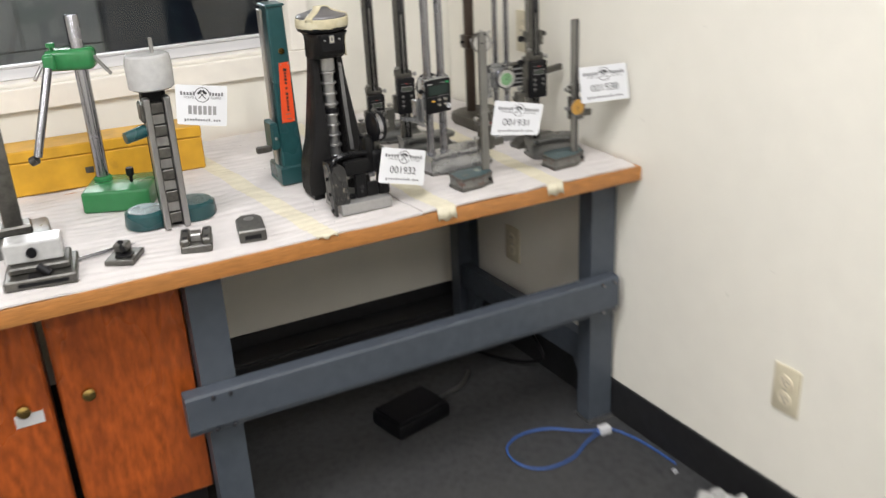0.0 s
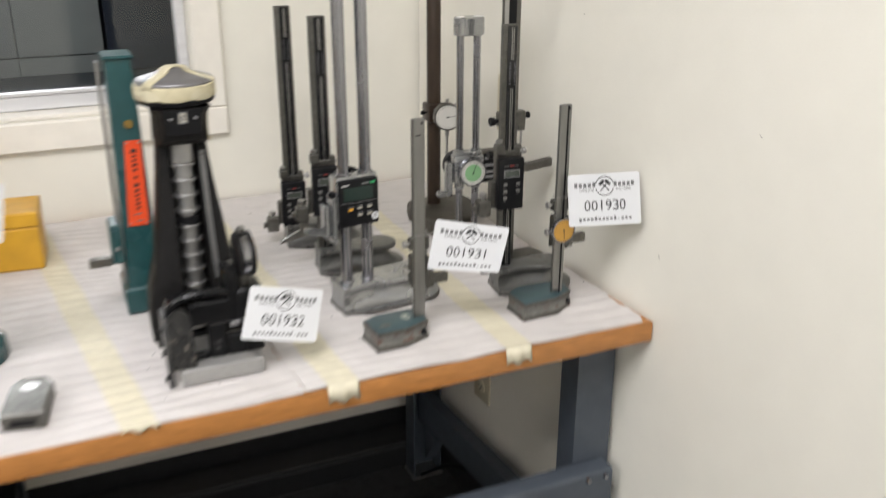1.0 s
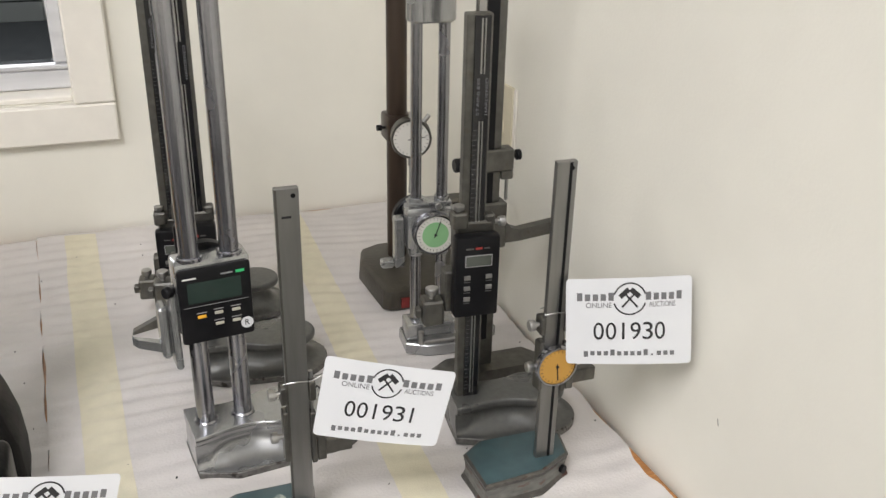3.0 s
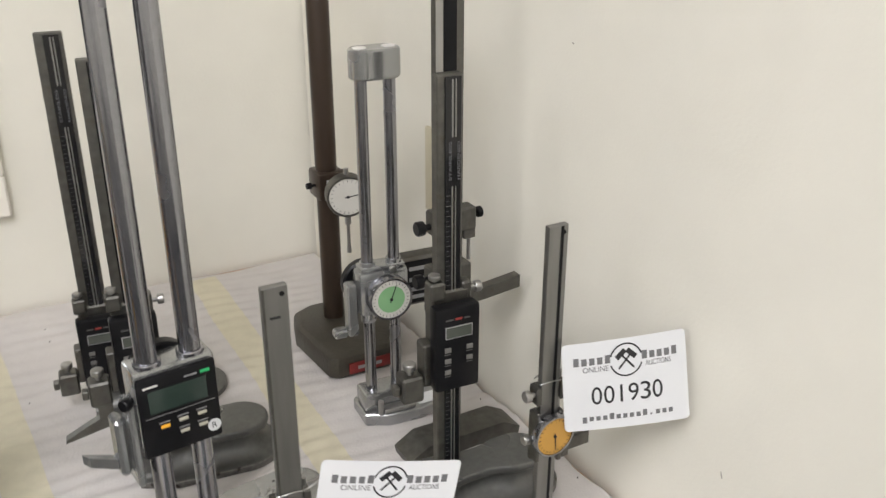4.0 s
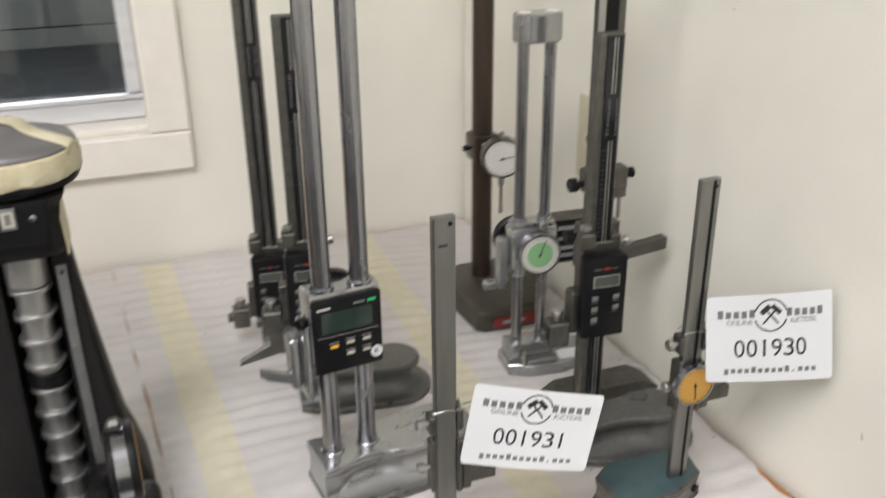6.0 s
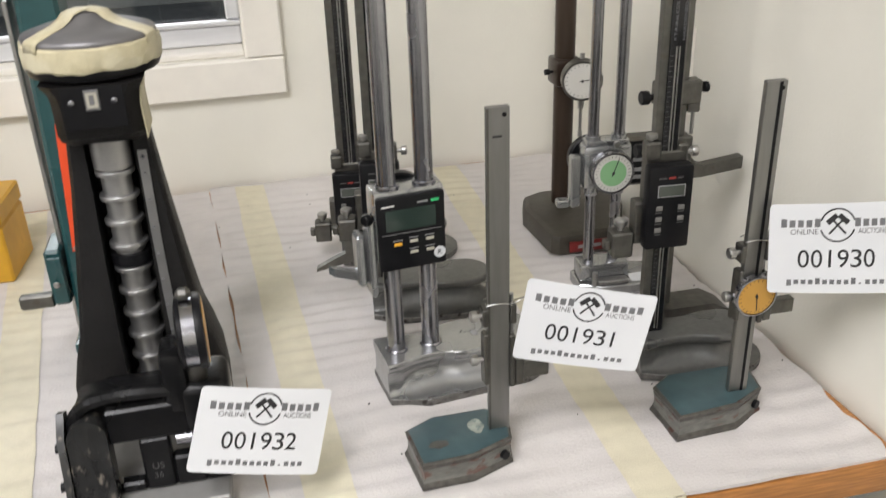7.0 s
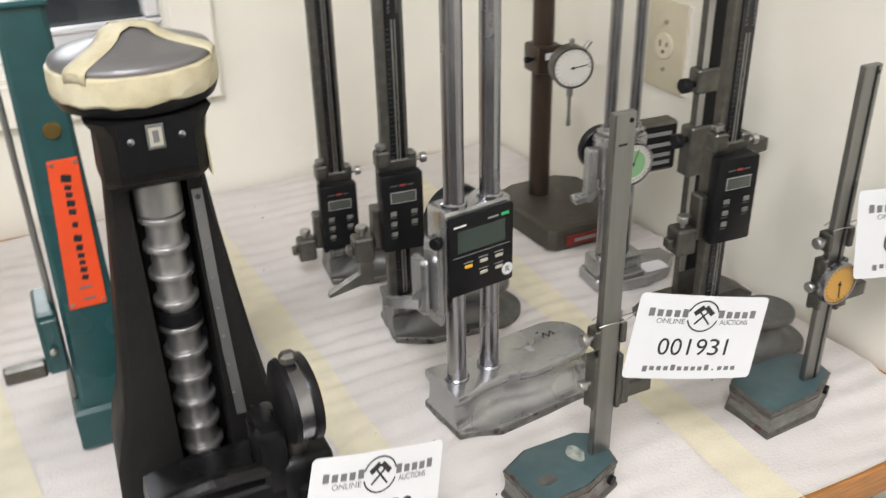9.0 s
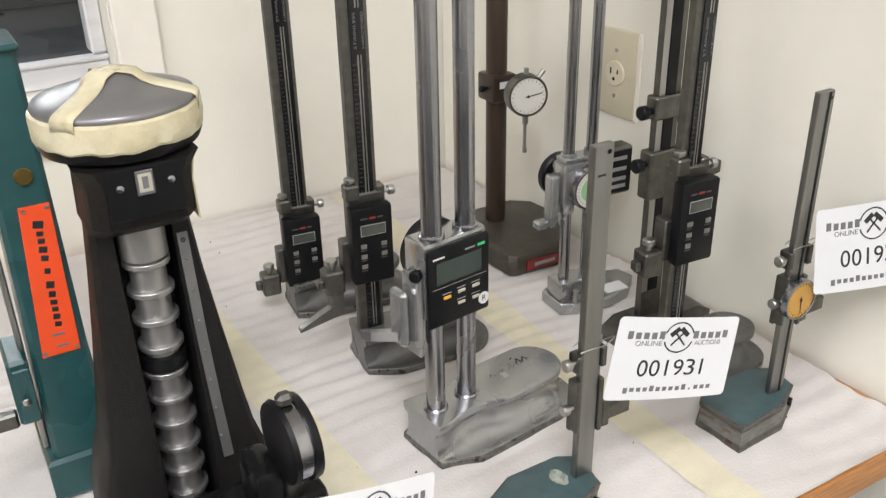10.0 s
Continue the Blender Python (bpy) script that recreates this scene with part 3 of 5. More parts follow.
def boot_base(parent, name, m_top, length, half, height, back=0.018, scribble=False):
    """A cast foot drawn along +x: a flange with a cut-in heel, a scooped flank and a plateau with a crisp lip and a round toe."""
    def outline(side, wide, toe, cut):
        """One long side as (x, half width) from the heel on, its corners cut, a half-round toe, and the same side mirrored."""
        cx = toe - wide
        line = side + [(side[-1][0] + (cx - side[-1][0]) * 0.5, wide), (cx, wide)]
        for _ in range(2):
            fine = [line[0]]
            for p, q in zip(line, line[1:]):
                fine += [(p[0] + (q[0] - p[0]) * cut, p[1] + (q[1] - p[1]) * cut), (q[0] + (p[0] - q[0]) * cut, q[1] + (p[1] - q[1]) * cut)]
            line = fine + [line[-1]]
        arc = [(cx + wide * math.cos(radians(t)), wide * math.sin(radians(t))) for t in range(-80, 81, 10)]
        return [(x, -y) for x, y in line] + arc + [(x, y) for x, y in reversed(line)]

    def foot_side(heel, waist, wide):
        return [(-back, heel), (-0.004, heel * 0.98), (0.016, waist), (0.046, waist), (0.066, wide)]

    def flange_side(k):
        return [(-back, half * 0.66 * k), (-back + 0.003, half * 0.68 * k), (0.020, half * k), (0.046, half * k), (0.066, half * k)]
    flange = outline(flange_side(1.0), half, length, 0.04)
    ledge = outline(flange_side(0.965), half * 0.965, length - 0.0015, 0.04)
    lip = outline(foot_side(half * 0.62, half * 0.50, half * 0.68), half * 0.68, length - 0.014, 0.22)
    neck = outline(foot_side(half * 0.46, half * 0.34, half * 0.50), half * 0.50, length - 0.028, 0.25)

    def at(p, z):
        return [(x, y, z) for x, y in p]

    def between(p, q, f):
        return [(a[0] + (b[0] - a[0]) * f, a[1] + (b[1] - a[1]) * f) for a, b in zip(p, q)]
    fl = bmesh.new()
    loft(fl, [at(ledge, 0.0), at(flange, 0.0012), at(flange, 0.0078), at(between(flange, ledge, 0.6), 0.0086)])
    base = part(name, fl, M_RUSTEDGE, parent, "worn machined flange of the foot", sharp=30)
    bm = bmesh.new()
    z0, z1 = 0.0090, height - 0.0150
    rows = [at(ledge, 0.0086)]
    for k in range(11):
        a = radians(90 * k / 10)
        rows.append(at(between(ledge, neck, 0.06 + 0.94 * math.sin(a)), z0 + (z1 - z0) * (1 - math.cos(a))))
    rows += [at(between(neck, lip, f), z1 + d) for f, d in ((0.08, 0.0020), (0.35, 0.0040), (0.75, 0.0052), (0.95, 0.0062), (1.0, 0.0080))]
    rows += [at(lip, height - 0.0030), at(between(lip, neck, 0.06), height - 0.0012), at(between(lip, neck, 0.18), height - 0.0002), at(between(lip, neck, 0.30), height)]
    loft(bm, rows)
    part("foot_casting", bm, m_top, base, sharp=58)
    if scribble:
        bm = bmesh.new()
        for p, r in (((0.112, 0.006), (0.117, 0.014)), ((0.117, 0.014), (0.119, 0.005)), ((0.119, 0.005), (0.125, 0.013)), ((0.125, 0.013), (0.127, 0.006)), ((0.111, 0.017), (0.114, 0.018)), ((0.121, -0.004), (0.1215, -0.0045))):
            tube(bm, (p[0], p[1], height + 0.0001), (r[0], r[1], height + 0.0001), 0.0009, None, 6)
        part("ink_scribble", bm, M_INK, base)
        bm = bmesh.new()
        for k in range(7):
            x = 0.074 + 0.0052 * k + 0.001 * math.sin(k * 5)
            tube(bm, (x, 0.004 + 0.002 * math.sin(k * 3), height), (x + 0.004, 0.006 + 0.003 * math.cos(k * 4), height), 0.0005, None, 6)
        part("scratched_marks", bm, M_DSTEEL, base)
    return base


# ---- silver twin-column digital gauge ----
def twin_column_gauge():
    g = thing("digital_height_gauge", pose(0.974, 1.856, TOP, 0, 0, 7), "silver twin-column digital height gauge with black display unit", "height gauge", "height gauges on the bench")
    boot_base(g, "base", M_HAMMER, 0.172, 0.049, 0.049, scribble=True)
    for x in (0.0, 0.0385):
        bm = bmesh.new()
        lathe(bm, [(0.0122, 0.0485), (0.0122, 0.0505), (0.0105, 0.052)], 28, pose(x, 0, 0))
        part("collar", bm, M_CHROME, g)
        bm = bmesh.new()
        lathe(bm, [(0.0094, 0.050), (0.0094, 0.60)], 36, pose(x, 0, 0))
        part("column", bm, M_CHROME, g, "bright ground steel column")
    quick("top_bridge", M_HAMMER, g, ("b", -0.016, 0.0545, -0.016, 0.016, 0.600, 0.622, 0.005, None, 3))
    s = quick("slider", M_HAMMER, g, ("b", -0.017, 0.0555, -0.0102, 0.020, 0.158, 0.2345, 0.003, None, 2), ("b", -0.024, -0.0172, -0.010, 0.016, 0.120, 0.205, 0.002), label="silver slider block round both columns")
    for x in (0.0, 0.0385):
        bm = bmesh.new()
        lathe(bm, [(0.0120, 0.2346), (0.0120, 0.2375), (0.0108, 0.2385)], 28, pose(x, 0, 0))
        part("bushing", bm, M_CHROME, s)
    d = quick("display_unit", M_BLACKP, g, ("b", -0.0165, 0.0545, -0.0165, -0.0104, 0.150, 0.230, 0.0028, None, 2), label="black display and key unit")
    y = -0.0166
    quick("lcd", M_LCDDARK, d, ("b", -0.008, 0.0440, y - 0.0004, y, 0.1945, 0.2165, 0.0001))
    quick("bezel_line", M_GREYP, d, ("b", -0.0125, 0.050, y - 0.0002, y, 0.1905, 0.1910))
    quick("maker_mark", M_WHITEP, d, ("b", -0.0115, 0.0015, y - 0.0002, y, 0.2203, 0.2219))
    quick("power_mark", M_GREENP, d, ("b", 0.0395, 0.0480, y - 0.0005, y, 0.2200, 0.2230, 0.0002))
    quick("key_caption", M_GREYP, d, ("b", 0.0250, 0.0365, y - 0.0002, y, 0.2205, 0.2222))
    for kx, kz, mt in ((0.0035, 0.1795, M_BTNY), (0.0200, 0.1810, M_BTN), (0.0370, 0.1810, M_BTN), (0.0200, 0.1690, M_BTN), (0.0370, 0.1690, M_BTN)):
        k = quick("key", mt, d, ("b", kx - 0.0042, kx + 0.0042, y - 0.0016, y, kz - 0.0016, kz + 0.0016, 0.0007, None, 2))
        quick("key_caption", M_GREYP, d, ("b", kx - 0.005, kx + 0.005, y - 0.0002, y, kz + 0.0032, kz + 0.0042))
    bm = bmesh.new()
    lathe(bm, [(0.0062, 0), (0.0062, 0.0004)], 28, face_at(0.0470, y, 0.1635))
    st = part("round_sticker", bm, M_CARD, d, "small round white sticker")
    words("sticker_letter", "R", 0.0085, M_INK, st, face_at(0.0470, y - 0.0006, 0.1635))
    knob("fine_feed_knob", s, (-0.0172, -0.004, 0.207), (-0.028, -0.010, 0.207), 0.0058, M_BLACKP)
    bm = bmesh.new()
    lathe(bm, [(0.030, 0), (0.032, 0.002), (0.032, 0.012), (0.029, 0.014)], 36, pose(0.018, 0.019, 0.208, -90, 0, 0))
    part("hand_wheel", bm, M_BLACKP, s, "black hand wheel behind the slider")
    # gauging arm on the west side
    a = quick("jaw_block", M_HAMMER, g, ("b", -0.034, -0.0245, 0.002, 0.024, 0.128, 0.186, 0.003), label="silver jaw block")
    bm = bmesh.new()
    loft(bm, [[(-0.028, 0.006, z), (-0.033, 0.020, z), (-0.058, 0.036, z + 0.001), (-0.054, 0.026, z + 0.001)] for z in (0.133, 0.143)])
    part("scriber", bm, M_HAMMER, a, sharp=25)
    quick("casting_mark", M_GREYP, g, ("b", 0.085, 0.092, -0.006, 0.004, 0.0490, 0.0493))
    return g


twin_column_gauge()


# ---- digital gauges with a flat black-glass beam ----
def beam_gauge(m, head_z, label, beam_h=0.462, foot=0.145, jaw=0, bw=0.0145, half=0.046):
    g = thing("digital_height_gauge", m, label, "height gauge", "height gauges on the bench")
    boot_base(g, "base", M_HAMMERD, foot, half, 0.046)
    b = quick("beam", M_DSTEEL, g, ("b", -bw, bw, -0.003, 0.009, 0.020, beam_h, 0.0012), label="grey steel beam with black scale")
    quick("scale_strip", M_BLACKG, b, ("b", -0.0055, 0.0105, -0.0046, -0.0031, 0.046, beam_h - 0.002, 0.0004), label="black glass scale strip")
    for ga, gb in ((0.050, beam_h - 0.102), (beam_h - 0.056, beam_h - 0.004)):
        quick("groove", M_GROOVE, b, ("b", 0.0008, 0.0024, -0.0050, -0.0047, ga, gb), ("b", 0.0042, 0.0054, -0.0050, -0.0047, ga, gb))
    # engraved words down the strip, in two lines, and fine division marks
    for xx, tx in ((-0.0006, "STAINLESS"), (0.0078, "HARDENED")):
        words("engraving", tx, 0.0040, M_INKG, b, Matrix.Translation((xx, -0.0052, beam_h - 0.078)) @ pose(0, 0, 0, 90, 0, 0) @ pose(0, 0, 0, 0, 0, 90), 0.036)
    bm = bmesh.new()
    z = 0.055
    while z < beam_h - 0.11:
        box(bm, -0.0045, -0.0018 if round(z * 1000) % 10 else 0.0002, -0.0049, -0.0047, z, z + 0.0006)
        z += 0.005
    part("scale_print", bm, M_MARKS, b)
    h0, h1 = head_z, head_z + 0.090
    s = quick("slider", M_DSTEEL, g, ("b", -0.0195, 0.0195, -0.0065, 0.0125, h0 + 0.012, h1 + 0.010, 0.002), label="dull steel slider")
    quick("clamp", M_DSTEEL, s, ("b", -0.0235, -0.008, -0.0125, 0.004, h1 + 0.004, h1 + 0.022, 0.002), ("b", 0.012, 0.0225, -0.006, 0.008, h1 - 0.004, h1 + 0.016, 0.002))
    knob("thumb_screw", s, (-0.0165, -0.004, h1 + 0.020), (-0.0165, -0.004, h1 + 0.029), 0.0058)
    knob("thumb_screw", s, (0.0225, 0.0, h1 + 0.006), (0.0345, 0.0, h1 + 0.006), 0.0055)
    d = quick("display_unit", M_BLACKP, g, ("b", -0.0235, 0.0235, -0.0225, -0.0068, h0, h1, 0.003, None, 2), label="black plastic display unit")
    y = -0.0226
    quick("lcd_frame", M_GREYP, d, ("b", -0.0135, 0.0150, y - 0.0003, y, h0 + 0.0575, h0 + 0.0705, 0.0001))
    quick("lcd", M_LCD, d, ("b", -0.0125, 0.0140, y - 0.0006, y - 0.0003, h0 + 0.0585, h0 + 0.0695, 0.0001))
    quick("red_mark", M_REDP, d, ("b", -0.003, 0.004, y - 0.0003, y, h0 + 0.0765, h0 + 0.0790))
    quick("caption", M_MARKS, d, ("b", -0.0130, -0.0050, y - 0.0003, y, h0 + 0.0768, h0 + 0.0785))
    quick("caption", M_MARKS, d, ("b", 0.006, 0.0120, y - 0.0003, y, h0 + 0.0768, h0 + 0.0785))
    for kx, kz in ((-0.011, 0.046), (-0.011, 0.034), (-0.011, 0.022), (0.012, 0.046), (0.012, 0.034)):
        quick("key", M_BTND, d, ("b", kx - 0.0034, kx + 0.0034, y - 0.0014, y, h0 + kz - 0.0026, h0 + kz + 0.0026, 0.0006, None, 2))
        quick("caption", M_MARKS, d, ("b", kx - 0.0034, kx + 0.0034, y - 0.0002, y, h0 + kz - 0.0056, h0 + kz - 0.0045))
    # side plate and jaw clamp
    quick("side_plate", M_DSTEEL, s, ("b", -0.0305, -0.0200, -0.010, 0.008, h0 + 0.002, h0 + 0.048, 0.0015))
    j = quick("jaw_clamp", M_DSTEEL, g, ("b", -0.053, -0.031, -0.012, 0.010, h0 - 0.012, h0 + 0.016, 0.002), ("b", -0.060, -0.0535, -0.006, 0.004, h0 - 0.004, h0 + 0.006, 0.001), label="dull steel jaw clamp")
    knob("thumb_screw", j, (-0.042, -0.001, h0 + 0.016), (-0.042, -0.001, h0 + 0.028), 0.0068)
    if jaw:
        bm = bmesh.new()
        loft(bm, [[(-0.032, yy, h0 - 0.0125), (-0.032, yy, h0 - 0.040), (-0.054, yy, h0 - 0.045), (-0.084, yy, h0 - 0.052), (-0.083, yy, h0 - 0.048), (-0.058, yy, h0 - 0.035), (-0.047, yy, h0 - 0.030), (-0.047, yy, h0 - 0.0125)] for yy in (-0.005, 0.005)])
        part("scriber", bm, M_DSTEEL, j, sharp=25)
    return g


beam_gauge(pose(0.974, 2.193, TOP, 0, 0, -6), 0.042, "digital height gauge, black display lowered near its grey foot")
beam_gauge(pose(0.992, 2.033, TOP, 0, 0, -6), 0.113, "digital height gauge, black display above a curved steel scriber", jaw=1)
beam_gauge(pose(1.252, 1.824, TOP, 0, 0, -4), 0.155, "tall digital height gauge with black display and dark foot", beam_h=0.461, foot=0.128, bw=0.0128, half=0.042)


# ---- old vernier gauge behind it ----
def vernier_gauge():
    g = thing("vernier_height_gauge", pose(1.296, 1.912, TOP), "old dull steel vernier height gauge standing close to the wall", "height gauge", "height gauges on the bench")
    bm = bmesh.new()
    loft(bm, [[(-0.052, yy, 0.0), (0.090, yy, 0.0), (0.092, yy, 0.012), (0.070, yy, 0.024), (-0.030, yy, 0.024), (-0.054, yy, 0.010)] for yy in (-0.020, 0.020)])
    part("base", bm, M_DSTEEL, g)
    b = quick("beam", M_DSTEEL, g, ("b", -0.012, 0.020, -0.005, 0.005, 0.022, 0.545, 0.0012), label="dark steel beam")
    quick("channel", M_BLACKP, b, ("b", -0.003, 0.011, -0.0062, -0.0051, 0.06, 0.535, 0.0003))
    quick("edge_scale", M_STEEL, b, ("b", -0.0118, -0.0042, -0.0058, -0.0051, 0.06, 0.535))
    s = quick("slider", M_DSTEEL, g, ("b", -0.020, 0.028, -0.011, 0.009, 0.180, 0.236, 0.002), label="dull steel slider")
    quick("fine_clamp", M_DSTEEL, s, ("b", -0.018, 0.034, -0.010, 0.008, 0.272, 0.298, 0.002), ("b", 0.020, 0.034, -0.008, 0.006, 0.262, 0.273, 0.001))
    quick("feed_screw", M_STEEL, s, ("t", (0.029, -0.002, 0.236), (0.029, -0.002, 0.272), 0.0022))
    knob("thumb_screw", s, (0.034, -0.002, 0.288), (0.044, -0.002, 0.288), 0.006, M_BLACKP)
    knob("thumb_screw", s, (-0.018, -0.002, 0.282), (-0.034, -0.002, 0.282), 0.0078, M_BLACKP)
    knob("thumb_screw", s, (-0.020, -0.002, 0.222), (-0.036, -0.002, 0.222), 0.0078, M_BLACKP)
    bm = bmesh.new()
    loft(bm, [[(0.028, yy, 0.184), (0.028, yy, 0.212), (0.036, yy, 0.202), (0.046, yy, 0.198), (0.094, yy, 0.2035), (0.094, yy, 0.189), (0.045, yy, 0.184)] for yy in (-0.006, 0.006)])
    part("scriber", bm, M_DSTEEL, s)
    return g


vernier_gauge()


# ---- twin-column gauge with green dial ----
def dial_gauge():
    g = thing("dial_height_gauge", pose(1.252, 2.014, TOP, 0, 0, -4), "silver twin-column dial height gauge with green dial face", "height gauge", "height gauges on the bench")
    bm = bmesh.new()
    prism(bm, [(-0.016, 0.022), (-0.016, -0.020), (0.010, -0.032), (0.052, -0.034), (0.085, -0.024), (0.110, 0.000), (0.105, 0.024), (0.06, 0.034), (0.0, 0.032)], 0.0, 0.016, 0.0015)
    base = part("base", bm, M_HAMMER, g, "silver cast foot")
    quick("column_block", M_HAMMER, base, ("b", -0.014, 0.050, -0.016, 0.016, 0.0161, 0.040, 0.003, None, 2))
    quick("anvil", M_STEEL, base, ("b", 0.006, 0.046, -0.030, -0.0165, 0.0161, 0.022, 0.001), ("t", (0.002, -0.026, 0.016), (0.002, -0.026, 0.034), 0.0035))
    quick("paper_label", M_CARD, base, ("b", 0.052, 0.085, -0.026, -0.004, 0.0162, 0.0166))
    for x in (0.0, 0.0325):
        bm = bmesh.new()
        lathe(bm, [(0.0068, 0.040), (0.0068, 0.43)], 28, pose(x, 0, 0))
        part("column", bm, M_CHROME, g, "bright steel column")
    bm = bmesh.new()
    pts = []
    for k in range(20):
        a = 2 * math.pi * k / 20
        pts.append((0.01625 + math.copysign(0.012, math.cos(a)) + 0.0165 * math.cos(a), 0.0165 * math.sin(a)))
    prism(bm, pts, 0.418, 0.450, 0.002)
    cap = part("top_cap", bm, M_HAMMER, g, "grey painted top cap")
    for x in (0.0, 0.0325):
        quick("cap_plug", M_WHITEP, cap, ("t", (x, 0, 0.4500), (x, 0, 0.4506), 0.0075))
    s = quick("slider", M_HAMMER, g, ("b", -0.014, 0.047, -0.013, 0.016, 0.142, 0.198, 0.006, None, 2), ("b", -0.010, 0.043, -0.010, 0.012, 0.1985, 0.203, 0.001), label="silver dial head")
    for x in (0.0, 0.0325):
        quick("bushing", M_HAMMER, s, ("t", (x, 0, 0.132), (x, 0, 0.2075), 0.0092))
    case, m = dial(g, (0.0185, -0.0265, 0.167), 0.0268, 0.0135, M_DIAL, hand=70, marks=30)
    bm = bmesh.new()
    lathe(bm, [(0.0165, 0.0002), (0.0165, 0.0005)], 40, m)
    part("dial_centre", bm, M_DIALG, case, "green dial centre")
    c = quick("counter", M_DSTEEL, g, ("b", 0.046, 0.104, 0.010, 0.034, 0.133, 0.196, 0.003), label="grey counter box with black windows")
    quick("counter_plate", M_BLACKP, c, ("b", 0.050, 0.101, 0.0094, 0.0099, 0.137, 0.192))
    for kz in (0.145, 0.155, 0.168, 0.182):
        quick("digit_window", M_GREYP, c, ("b", 0.056, 0.094, 0.0090, 0.0093, kz - 0.0025, kz + 0.0025))
    bm = bmesh.new()
    lathe(bm, [(0.026, 0), (0.028, 0.002), (0.028, 0.010), (0.025, 0.012)], 32, pose(0.004, 0.018, 0.172, -90, 0, 0))
    part("hand_wheel", bm, M_BLACKP, s)
    quick("jaw", M_HAMMER, g, ("b", -0.0275, -0.0150, -0.008, 0.008, 0.118, 0.184, 0.002), ("b", -0.044, -0.0280, -0.007, 0.007, 0.118, 0.128, 0.002))
    knob("thumb_screw", s, (0.024, -0.013, 0.201), (0.024, -0.021, 0.201), 0.004)
    return g


dial_gauge()


# ---- comparator stand with dial indicator ----
def comparator_stand():
    g = thing("comparator_stand", pose(1.291, 2.226, TOP), "dark brown comparator stand with olive cast-iron base and dial indicator", "comparator stand")
    bm = bmesh.new()
    low = [(-0.048, 0.038), (-0.062, -0.010), (-0.054, -0.112), (-0.044, -0.120), (0.036, -0.122), (0.050, -0.112), (0.092, -0.020), (0.086, 0.030), (0.060, 0.052), (-0.02, 0.052)]
    def ring(k, z):
        return [(0.012 + (x - 0.012) * k, -0.035 + (y + 0.035) * k, z) for x, y in low]
    loft(bm, [ring(0.94, 0.0), ring(1.0, 0.004), ring(0.985, 0.022), ring(0.95, 0.029), ring(0.88, 0.032)])
    base = part("base", bm, M_OLIVE, g, "olive brown cast-iron base", sharp=25)
    quick("nameplate", M_RED, base, ("b", -0.030, 0.032, -0.1235, -0.1212, 0.007, 0.022))
    quick("nameplate_mark", M_GREYP, base, ("b", -0.018, 0.016, -0.1240, -0.1236, 0.012, 0.017))
    bm = bmesh.new()
    lathe(bm, [(0.0145, 0.031), (0.0145, 0.468), (0.0138, 0.471)], 32)
    part("post", bm, M_BROWN, g, "dark brown round post")
    c = quick("clamp", M_BROWN, g, ("b", -0.0185, 0.0195, -0.020, 0.020, 0.212, 0.250, 0.004, None, 2), ("b", 0.0196, 0.030, -0.018, 0.010, 0.219, 0.244, 0.003), ("b", 0.006, 0.026, -0.054, -0.0205, 0.222, 0.240, 0.003), label="dark brown clamp")
    quick("paper_label", M_CARD, c, ("b", -0.008, 0.006, -0.0206, -0.0202, 0.232, 0.241))
    knob("thumb_screw", c, (-0.0185, -0.006, 0.232), (-0.031, -0.006, 0.232), 0.0042, M_BLACKP)
    case, m = dial(g, (-0.003, -0.079, 0.236), 0.0275, 0.020, M_DIAL, M_DSTEEL, turn=-14, hand=10, name="dial_indicator", marks=24)
    bm = bmesh.new()
    tube(bm, m @ Vector((0, -0.0275, -0.010)), m @ Vector((0, -0.040, -0.010)), 0.0042)
    tube(bm, m @ Vector((0, -0.040, -0.010)), m @ Vector((0, -0.074, -0.010)), 0.0022)
    tube(bm, m @ Vector((0, -0.072, -0.010)), m @ Vector((0, -0.080, -0.010)), 0.0030)
    tube(bm, m @ Vector((0, 0.0275, -0.010)), m @ Vector((0, 0.035, -0.010)), 0.0032)
    tube(bm, m @ Vector((0.016, 0.021, -0.008)), m @ Vector((0.024, 0.031, -0.008)), 0.0032)
    part("spindle", bm, M_STEEL, case)
    return g


comparator_stand()


